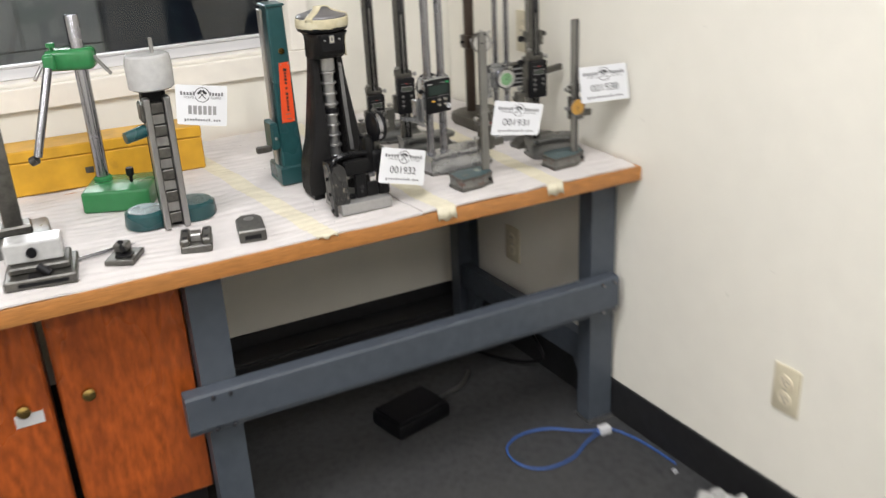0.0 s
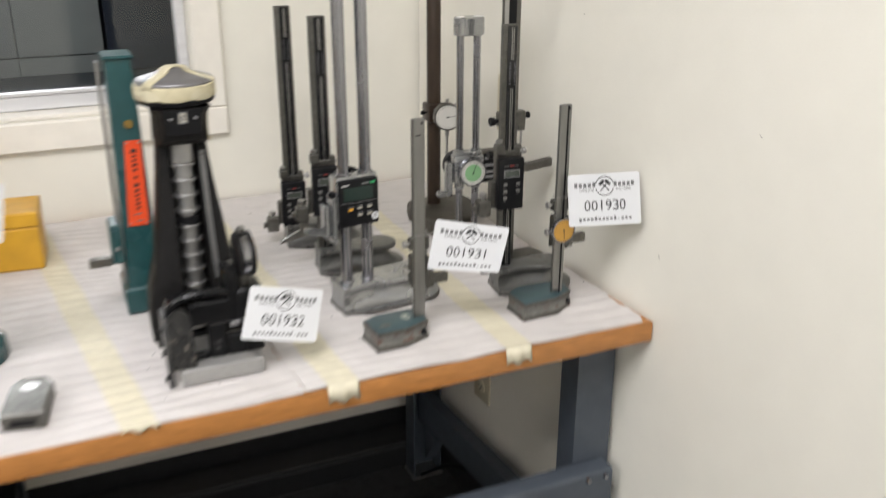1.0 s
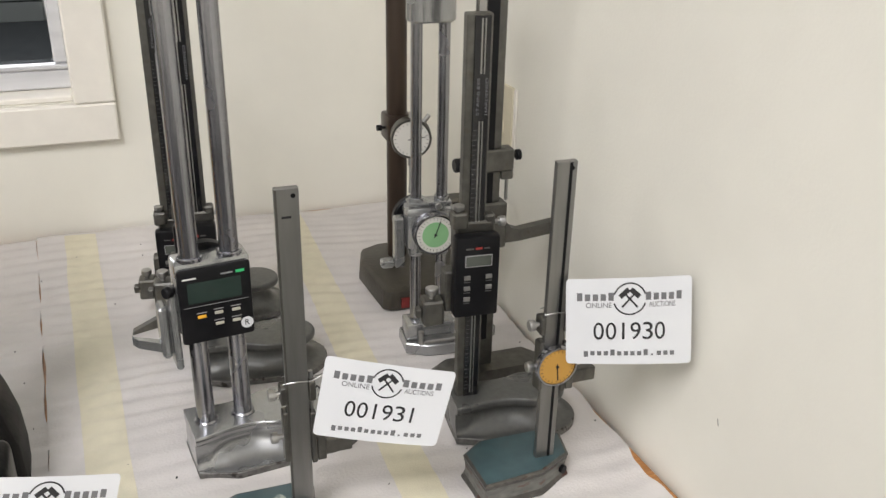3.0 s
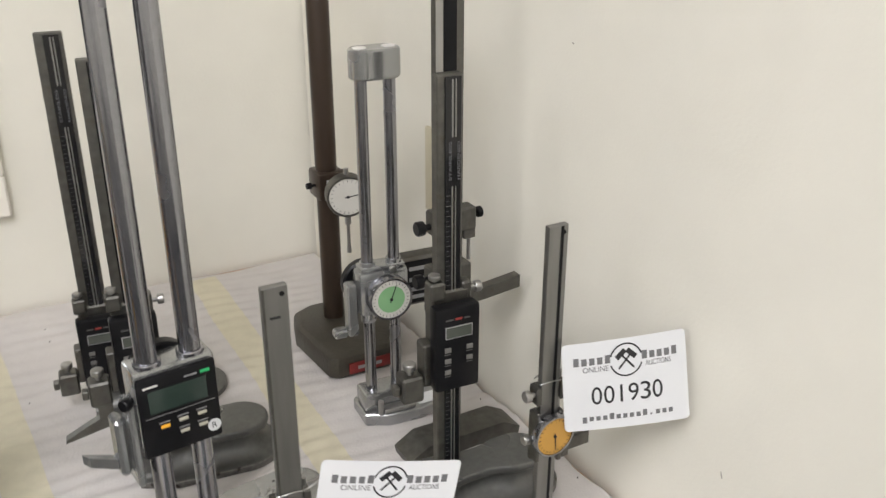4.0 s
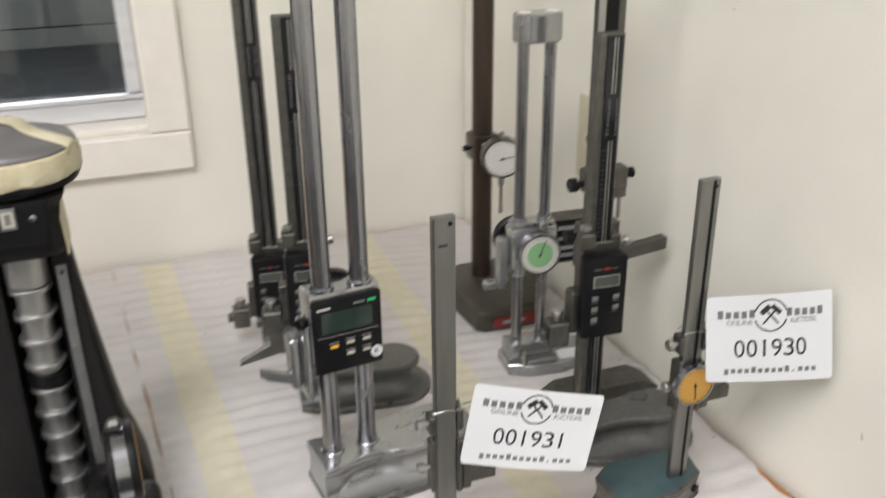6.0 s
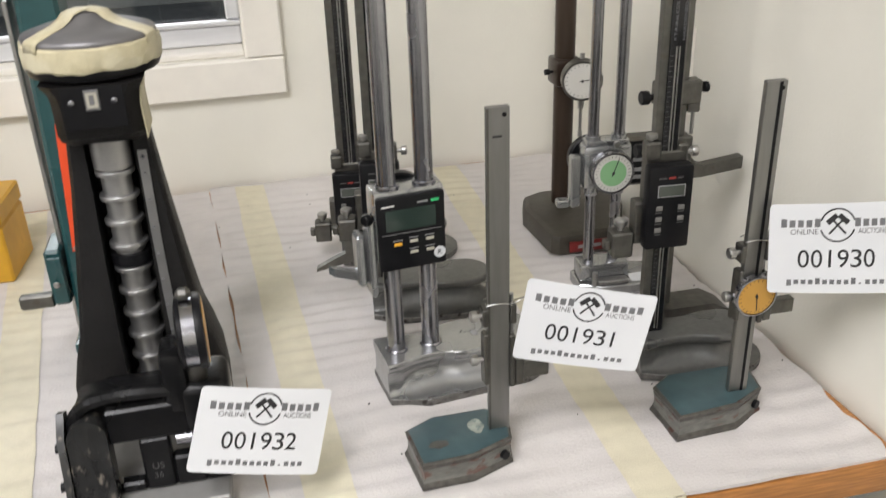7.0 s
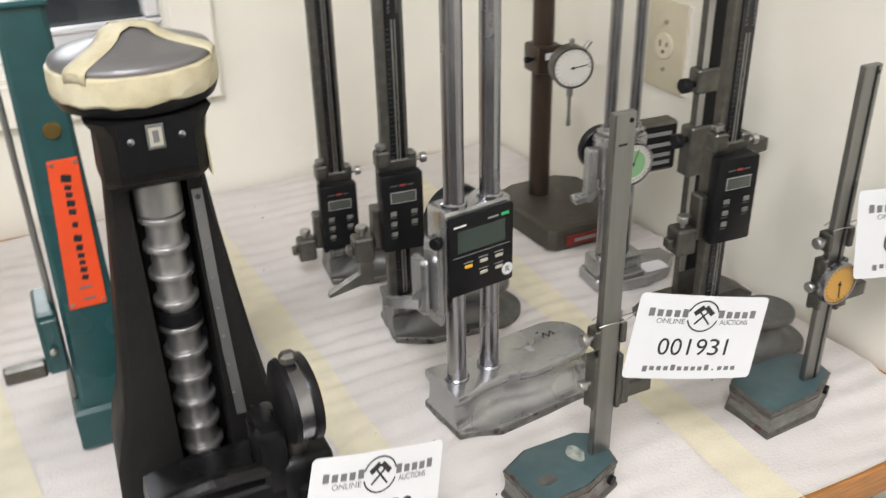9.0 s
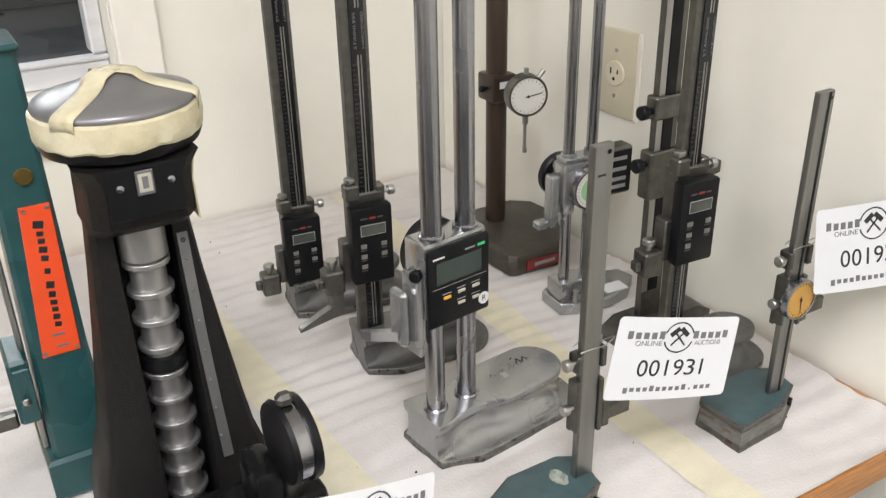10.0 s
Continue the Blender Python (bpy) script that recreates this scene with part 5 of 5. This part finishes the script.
    quick("dial_lug", M_DSTEEL, dl, ("b", 0.046, 0.058, -0.121, -0.110, 0.209, 0.219, 0.003))
    quick("dial_stem", M_DSTEEL, dl, ("t", (0.053, -0.114, 0.150), (0.050, -0.100, 0.100), 0.009))
    quick("dial_arm", M_CASTBLACK, dl, ("b", 0.022, 0.0445, -0.122, -0.080, 0.098, 0.160, 0.007, None, 2), label="black dial bracket")
    quick("dial_saddle", M_CASTBLACK, dl, ("b", 0.034, 0.078, -0.124, -0.070, 0.078, 0.128, 0.010, None, 3))
    return g


height_master()


# ---- teal height stand ----
def teal_stand():
    g = thing("teal_height_stand", pose(0.663, 2.018, TOP), "tall teal enamelled height gauge stand with orange nameplate", "height gauge")
    bm = bmesh.new()
    prism(bm, [(-0.033, -0.045), (0.022, -0.045), (0.075, -0.036), (0.075, 0.036), (0.022, 0.045), (-0.033, 0.045)], 0.0, 0.046, 0.004)
    part("foot", bm, M_TEAL, g, "teal cast foot", sharp=25)
    bm = bmesh.new()
    def rect(z, x0, x1, y0, y1):
        r = 0.004
        return [(x0, y0 + r, z), (x0 + r, y0, z), (x1 - r, y0, z), (x1, y0 + r, z), (x1, y1 - r, z), (x1 - r, y1, z), (x0 + r, y1, z), (x0, y1 - r, z)]
    loft(bm, [rect(0.045, -0.026, 0.0290, -0.040, 0.036), rect(0.16, -0.023, 0.0245, -0.036, 0.034), rect(0.40, -0.0185, 0.0215, -0.030, 0.026), rect(0.418, -0.018, 0.0210, -0.029, 0.025)])
    col = part("column", bm, M_TEAL, g, "tapered teal column", sharp=30)
    quick("cap_plate", M_TEAL, col, ("b", -0.022, 0.024, -0.034, 0.030, 0.4182, 0.424, 0.002))
    def plate_y(z):
        return -0.0384 + (z - 0.152) * 0.0282
    lab = bmesh.new()
    loft(lab, [[(xa, plate_y(z), z), (xb, plate_y(z), z), (xb, plate_y(z) + 0.003, z), (xa, plate_y(z) + 0.003, z)] for z, xa, xb in ((0.152, -0.0145, 0.0175), (0.292, -0.0050, 0.0195))])
    pl = part("nameplate", lab, M_ORANGE, g, "orange nameplate with black lettering bars", sharp=25)
    # a column of slanted lettering, as plain bars that follow the slope of the plate
    z = 0.280
    for k, (hgt, wid) in enumerate(((0.0100, 0.0105), (0.0065, 0.0068), (0.0070, 0.0070), (0.0085, 0.0085), (0.0075, 0.0075), (0.0045, 0.0), (0.0075, 0.0060), (0.0045, 0.0), (0.0095, 0.0085),
                                    (0.0085, 0.0072), (0.0070, 0.0072), (0.0065, 0.0066), (0.0078, 0.0074), (0.0070, 0.0070))):
        if wid:
            zc = z - hgt / 2
            cx = 0.0055 + (zc - 0.22) * 0.03
            bm = bmesh.new()
            box(bm, -wid * 0.40, wid * 0.40, -0.0006, 0.0006, -hgt * 0.34, hgt * 0.34, 0.0004, Matrix.Translation((cx, plate_y(zc), zc)) @ Matrix.Rotation(radians(12), 4, "Y"))
            part("letter_bar", bm, M_INK, pl)
        z -= hgt
    for xa, xb, za in ((-0.0030, 0.0080, 0.1705), (-0.0010, 0.0090, 0.1590)):
        quick("letter_bar", M_INKG, pl, ("b", xa, xb, plate_y(za) - 0.0005, plate_y(za) + 0.001, za, za + 0.0020))
    for sx, sz in ((-0.0015, 0.2885), (0.0170, 0.2885), (-0.0115, 0.1560), (0.0150, 0.1560)):
        quick("rivet", M_STEEL, pl, ("t", (sx, plate_y(sz) - 0.0009, sz), (sx, plate_y(sz) + 0.001, sz), 0.0018, None, 10))
    bm = bmesh.new()
    lathe(bm, [(0.0075, 0), (0.007, 0.0008)], 20, face_at(0.005, -0.0338, 0.318))
    part("worn_emblem", bm, M_BRASS, col)
    r = quick("steel_beam", M_STEEL, g, ("b", -0.0315, -0.0262, -0.020, 0.006, 0.047, 0.414, 0.0012), label="steel slide beam")
    s = quick("slider", M_TEAL, g, ("b", -0.045, -0.0270, -0.040, 0.014, 0.090, 0.156, 0.003), ("b", -0.042, -0.0275, -0.045, -0.0405, 0.095, 0.15, 0.001), label="teal slider")
    quick("scriber", M_DSTEEL, s, ("b", -0.082, -0.0455, -0.034, -0.022, 0.086, 0.102, 0.002))
    knob("thumb_screw", s, (-0.036, -0.0455, 0.120), (-0.036, -0.050, 0.120), 0.0035)
    return g


teal_stand()

# ---- yellow box and the stands at the west end ----
yb = thing("wooden_box", pose(0.510, 2.244, TOP, 0, 0, -4), "long worn yellow painted wooden box lying on the foam", "box")
quick("body", M_YELLOW, yb, ("b", -0.80, 0.0, 0.0, 0.105, 0.0, 0.082, 0.003))
quick("lid", M_YELLOW, yb, ("b", -0.802, 0.001, -0.001, 0.106, 0.0835, 0.112, 0.003))
quick("latch", M_BLACKP, yb, ("b", -0.115, -0.095, -0.012, -0.0015, 0.045, 0.10, 0.003))
quick("hinge_mark", M_DSTEEL, yb, ("b", -0.29, -0.27, -0.003, -0.0003, 0.035, 0.05, 0.0008))

gs = thing("indicator_stand", pose(0.246, 2.134, TOP, 0, 0, -21), "green enamelled indicator stand with steel column and swivel arm", "indicator stand")
gb = quick("base", M_GREEN, gs, ("b", -0.030, 0.122, -0.100, 0.035, 0.0, 0.050, 0.006, None, 3), label="bright green base block")
knob("lock_knob", gb, (0.072, -0.035, 0.050), (0.072, -0.035, 0.084), 0.009, M_BLACKP)
bm = bmesh.new()
lathe(bm, [(0.021, 0.0505), (0.021, 0.056), (0.0170, 0.060)], 28)
part("collar", bm, M_GREEN, gb)
bm = bmesh.new()
lathe(bm, [(0.0150, 0.052), (0.0150, 0.428), (0.0135, 0.431)], 28)
part("column", bm, M_CHROME, gs, "bright steel column")
cl = quick("clamp", M_GREEN, gs, ("b", -0.070, 0.036, -0.027, 0.024, 0.312, 0.360, 0.012, None, 3), ("b", -0.068, -0.0405, -0.046, -0.0275, 0.318, 0.354, 0.007, None, 3), label="green clamp")
quick("arm", M_CHROME, gs, ("t", (-0.055, -0.052, 0.326), (-0.094, -0.122, 0.148), 0.0095), label="steel swivel arm")
quick("arm_tip", M_DSTEEL, gs, ("t", (-0.094, -0.128, 0.146), (-0.108, -0.126, 0.140), 0.0105))
knob("clamp_knob", cl, (-0.050, -0.020, 0.358), (-0.050, -0.020, 0.376), 0.010, M_GREEN)
quick("lever", M_STEEL, cl, ("t", (0.036, -0.01, 0.338), (0.074, -0.045, 0.306), 0.0042))
quick("lever", M_STEEL, cl, ("t", (-0.070, 0.0, 0.342), (-0.092, -0.04, 0.300), 0.0042))

sg = thing("step_gauge_stand", pose(0.350, 1.868, TOP), "upright step gauge on a round teal foot with clear plastic cap", "height gauge")
bm = bmesh.new()
lathe(bm, [(0.045, 0.0), (0.047, 0.004), (0.045, 0.030), (0.038, 0.036)], 32, pose(-0.053, 0.034, 0))
lathe(bm, [(0.048, 0.0), (0.050, 0.004), (0.048, 0.030), (0.040, 0.036)], 32, pose(0.050, 0.036, 0))
part("foot", bm, M_TEAL, sg, "round teal foot")
bk = quick("column_back", M_CRACKLE, sg, ("b", -0.024, 0.024, -0.004, 0.03, 0.0, 0.300, 0.003))
for x in (-0.020, 0.021):
    quick("side_rail", M_STEEL, sg, ("b", x - 0.0065, x + 0.0065, -0.030, -0.004, 0.0, 0.285, 0.002))
for k in range(11):
    quick("step_block", M_STEEL if k % 2 else M_DSTEEL, bk, ("b", -0.013, 0.013, -0.024 + 0.005 * (k % 2), -0.0045, 0.012 + 0.024 * k, 0.034 + 0.024 * k, 0.0015))
quick("side_knob", M_TEAL, sg, ("t", (-0.028, 0.0, 0.215), (-0.072, -0.012, 0.208), 0.014, 0.012, 20))
bm = bmesh.new()
lathe(bm, [(0.040, 0.300), (0.046, 0.304), (0.047, 0.352), (0.0445, 0.368), (0.040, 0.372)], 36)
lidp = part("clear_cap", bm, M_BAG, sg, "cloudy plastic cap")
quick("cap_pin", M_STEEL, sg, ("t", (0.012, 0, 0.372), (0.012, 0, 0.402), 0.004))
quick("lock_block", M_DSTEEL, sg, ("b", -0.034, -0.0245, -0.02, 0.02, 0.235, 0.275, 0.003))


def small_block(x, y, turn, w, d, h, label, kind):
    ob = thing("setup_block", pose(x, y, TOP, 0, 0, turn), label, "block", "small setup blocks")
    if kind == 0:
        bm = bmesh.new()
        prism(bm, [(-w / 2, -d / 2), (w / 2, -d / 2), (w / 2, d * 0.32), (w * 0.28, d / 2), (-w * 0.28, d / 2), (-w / 2, d * 0.32)], 0.0, h, 0.003)
        b = part("body", bm, M_DSTEEL, ob)
        quick("recess", M_BLACKP, b, ("b", -w * 0.3, w * 0.3, -d / 2 - 0.0006, -d / 2, h * 0.25, h * 0.6))
        quick("inset", M_STEEL, b, ("t", (0, d * 0.22, h), (0, d * 0.22, h + 0.0006), w * 0.2))
    elif kind == 1:
        b = quick("body", M_DSTEEL, ob, ("b", -w / 2, w / 2, -d / 2, d / 2, 0.0, h * 0.55, 0.003), ("b", -w / 2, -w * 0.2, -d / 2, d / 2, h * 0.56, h, 0.003), ("b", w * 0.2, w / 2, -d / 2, d / 2, h * 0.56, h, 0.003))
        for sx in (-1, 1):
            for sy in (-1, 1):
                quick("bore", M_BLACKP, b, ("t", (sx * w * 0.34, sy * d * 0.28, h), (sx * w * 0.34, sy * d * 0.28, h + 0.0006), 0.005))
        quick("bridge", M_STEEL, b, ("b", -w * 0.18, w * 0.18, -d * 0.2, d * 0.2, h * 0.56, h * 1.1, 0.002))
    else:
        b = quick("body", M_DSTEEL, ob, ("b", -w / 2, w / 2, -d / 2, d / 2, 0.0, h * 0.4, 0.002), ("b", -w * 0.4, w * 0.1, d * 0.05, d * 0.45, h * 0.41, h, 0.003))
        quick("insert", M_BLACKP, b, ("b", -w * 0.2, w * 0.35, -d * 0.32, 0.0, h * 0.41, h * 0.5, 0.002))
        quick("grip", M_BLACKP, b, ("t", (-w * 0.2, d * 0.25, h), (w * 0.05, -d * 0.1, h * 0.5), 0.006))
    return ob


small_block(0.475, 1.714, -10, 0.055, 0.10, 0.026, "rounded dull steel setup block on the foam", 0)
small_block(0.360, 1.706, -14, 0.062, 0.072, 0.030, "dull steel block with four bores on the foam", 1)
small_block(0.219, 1.724, -28, 0.058, 0.070, 0.030, "small dark steel vee block with black insert", 2)
hb = thing("scriber_block", pose(0.065, 1.720, TOP, 0, 0, -8), "heavy dark steel scribing block with clear plastic holder", "block")
quick("body", M_DSTEEL, hb, ("b", -0.065, 0.065, -0.05, 0.07, 0.0, 0.020, 0.003), ("b", -0.055, 0.055, -0.02, 0.06, 0.0205, 0.034, 0.003))
quick("slot", M_BLACKP, hb, ("b", -0.040, 0.050, -0.0508, -0.0500, 0.006, 0.013), ("b", -0.02, 0.012, -0.044, -0.022, 0.0202, 0.0215))
quick("holder", M_BAG, hb, ("b", -0.06, 0.045, 0.0, 0.055, 0.0345, 0.075, 0.003), label="cloudy plastic holder")
quick("grip", M_BLACKP, hb, ("t", (-0.01, 0.0, 0.055), (-0.01, -0.006, 0.055), 0.010), ("t", (0.0, -0.03, 0.036), (0.02, -0.04, 0.022), 0.008))
rod = thing("scriber_rod", pose(0.185, 1.775, TOP, 0, 0, 12), "thin bright steel scriber rod lying on the foam", "rod")
quick("shaft", M_CHROME, rod, ("t", (-0.07, 0, 0.0060), (0.05, 0, 0.0060), 0.0035))
quick("point", M_CHROME, rod, ("t", (0.05, 0, 0.0060), (0.068, 0, 0.0050), 0.0034, 0.0008))
cs = thing("comparator_stand", pose(0.050, 1.930, TOP), "grey steel comparator stand with a flat base", "comparator stand")
quick("base", M_HAMMERD, cs, ("b", -0.125, 0.055, -0.075, 0.075, 0.0, 0.030, 0.006, None, 2))
quick("column", M_DSTEEL, cs, ("b", -0.034, 0.004, -0.016, 0.016, 0.0305, 0.285, 0.004, None, 2), label="flat steel column")
quick("bracket", M_DSTEEL, cs, ("b", -0.05, 0.020, -0.026, 0.026, 0.0305, 0.050, 0.004))

# ---- under the bench ----
def cupboard(x0, x1, knob_side, sticker):
    ob = thing("cupboard", pose(x0, 1.745, 0), "cherry veneer cupboard with brass knob under the bench", "cupboard", "cupboards under the bench")
    w = x1 - x0
    quick("body", M_CHERRY, ob, ("b", 0.0, w, 0.022, 0.55, 0.155, 0.712, 0.002))
    quick("kick_plinth", M_BASE, ob, ("b", 0.01, w - 0.01, 0.06, 0.5, 0.0, 0.154, 0.002))
    d = quick("door", M_CHERRY, ob, ("b", 0.004, w - 0.004, 0.0, 0.020, 0.158, 0.706, 0.0025), label="glossy cherry veneer door")
    kx = 0.055 if knob_side < 0 else w - 0.055
    bm = bmesh.new()
    lathe(bm, [(0.006, 0), (0.0055, 0.010), (0.013, 0.015), (0.0155, 0.020), (0.0135, 0.026), (0.006, 0.029)], 28, face_at(kx, 0.0, 0.485))
    part("knob", bm, M_BRASS, d, "round brass knob")
    if sticker:
        quick("paper_label", M_CARD, d, ("b", w - 0.075, w - 0.02, -0.0008, -0.0002, 0.440, 0.468))
    return ob


cupboard(0.042, 0.318, -1, False)
cupboard(-0.250, 0.026, 1, True)
filler = quick("filler_strip", M_TRIMW, None, ("b", 0.3195, 0.3270, 1.75, 1.80, 0.45, 0.715, 0.001))
tagged(filler, "pale strip between the cupboard and the bench leg", "trim", kind="structure")

bx = thing("floor_power_box", pose(0.912, 1.965, 0, 0, 0, 14), "low black box lying on the carpet under the bench", "box")
quick("body", M_BLACKP, bx, ("b", -0.085, 0.10, -0.065, 0.065, 0.0, 0.046, 0.010, None, 2))
quick("lid", M_BLACKP, bx, ("b", -0.078, 0.093, -0.058, 0.058, 0.0465, 0.053, 0.003))
bm = bmesh.new()
wire(bm, [(0.99, 1.98, 0.02), (1.05, 2.02, 0.012), (1.12, 2.04, 0.010), (1.18, 2.10, 0.01)], 0.006)
tagged(part("grey_cord", bm, M_STEEL), "short grey cord lying on the carpet", "cord")
tray = thing("cable_tray", pose(0.95, 2.46, 0), "long dark cable tray along the back wall under the bench", "cable tray")
quick("body", M_BASE, tray, ("b", -0.55, 0.40, -0.05, 0.04, 0.0, 0.062, 0.004))
quick("lid", M_BASE, tray, ("b", -0.551, 0.401, -0.052, 0.042, 0.0625, 0.075, 0.004))
bm = bmesh.new()
wire(bm, [(1.25, 2.20, 0.015), (1.33, 2.06, 0.02), (1.37, 1.98, 0.06), (1.375, 2.05, 0.11), (1.36, 2.16, 0.12), (1.34, 2.26, 0.08), (1.30, 2.33, 0.02)], 0.005)
tagged(part("black_cable_coil", bm, M_BLACKP), "black cable coiled beside the rear bench leg", "cable")
bm = bmesh.new()
wire(bm, [(1.412, 1.42, 0.006), (1.405, 1.50, 0.006), (1.39, 1.575, 0.006), (1.352, 1.625, 0.012), (1.28, 1.615, 0.008), (1.20, 1.575, 0.006), (1.11, 1.575, 0.006), (1.065, 1.63, 0.006), (1.075, 1.70, 0.006),
          (1.14, 1.735, 0.006), (1.22, 1.72, 0.006), (1.29, 1.665, 0.006), (1.325, 1.628, 0.018)], 0.0030)
blue = tagged(part("blue_network_cable", bm, M_BLUE), "blue network cable in a loose loop on the carpet", "cable")
quick("cable_clip", M_CARD, blue, ("b", 1.325, 1.358, 1.615, 1.640, 0.004, 0.024, 0.002), label="white clip")
ch = quick("paper_scrap", M_CARD, None, ("b", 1.388, 1.400, 1.395, 1.405, 0.0, 0.002))
tagged(ch, "tiny white scrap on the carpet", "scrap")
# crumpled bag by the wall
bm = bmesh.new()
bmesh.ops.create_icosphere(bm, subdivisions=4, radius=0.07)
for v in bm.verts:
    k = 1 + 0.5 * noise.noise(v.co * 22) + 0.25 * noise.noise(v.co * 60)
    v.co = Vector((1.33 + v.co.x * k, 1.135 + v.co.y * k * 1.2, max(0.0, 0.05 + v.co.z * k * 0.8)))
tagged(part("plastic_bag", bm, M_BAG, sharp=20), "crumpled clear plastic bag on the carpet by the wall", "bag")
pl = thing("cable_plug", pose(1.06, 2.42, WTOP - 0.037), "small black plug hanging under the bench top", "plug")
quick("body", M_BLACKP, pl, ("b", -0.012, 0.012, -0.012, 0.012, -0.045, -0.0005, 0.004))
quick("lead", M_BLACKP, pl, ("t", (0.012, 0, -0.03), (0.06, 0.01, -0.004), 0.003))
# specks on the foam
random.seed(4)
bm = bmesh.new()
for k in range(46):
    x, y = random.uniform(0.60, 1.40), random.uniform(1.63, 2.45)
    r = random.uniform(0.0005, 0.0013)
    tube(bm, (x, y, TOP + ripple(x, y) + 0.0012), (x + 0.0006, y, TOP + ripple(x, y) + 0.0030), r, r * 0.7, 7)
tagged(part("dirt_specks", bm, M_BASE), "small dark crumbs scattered on the white foam", "crumbs", kind="stuff")
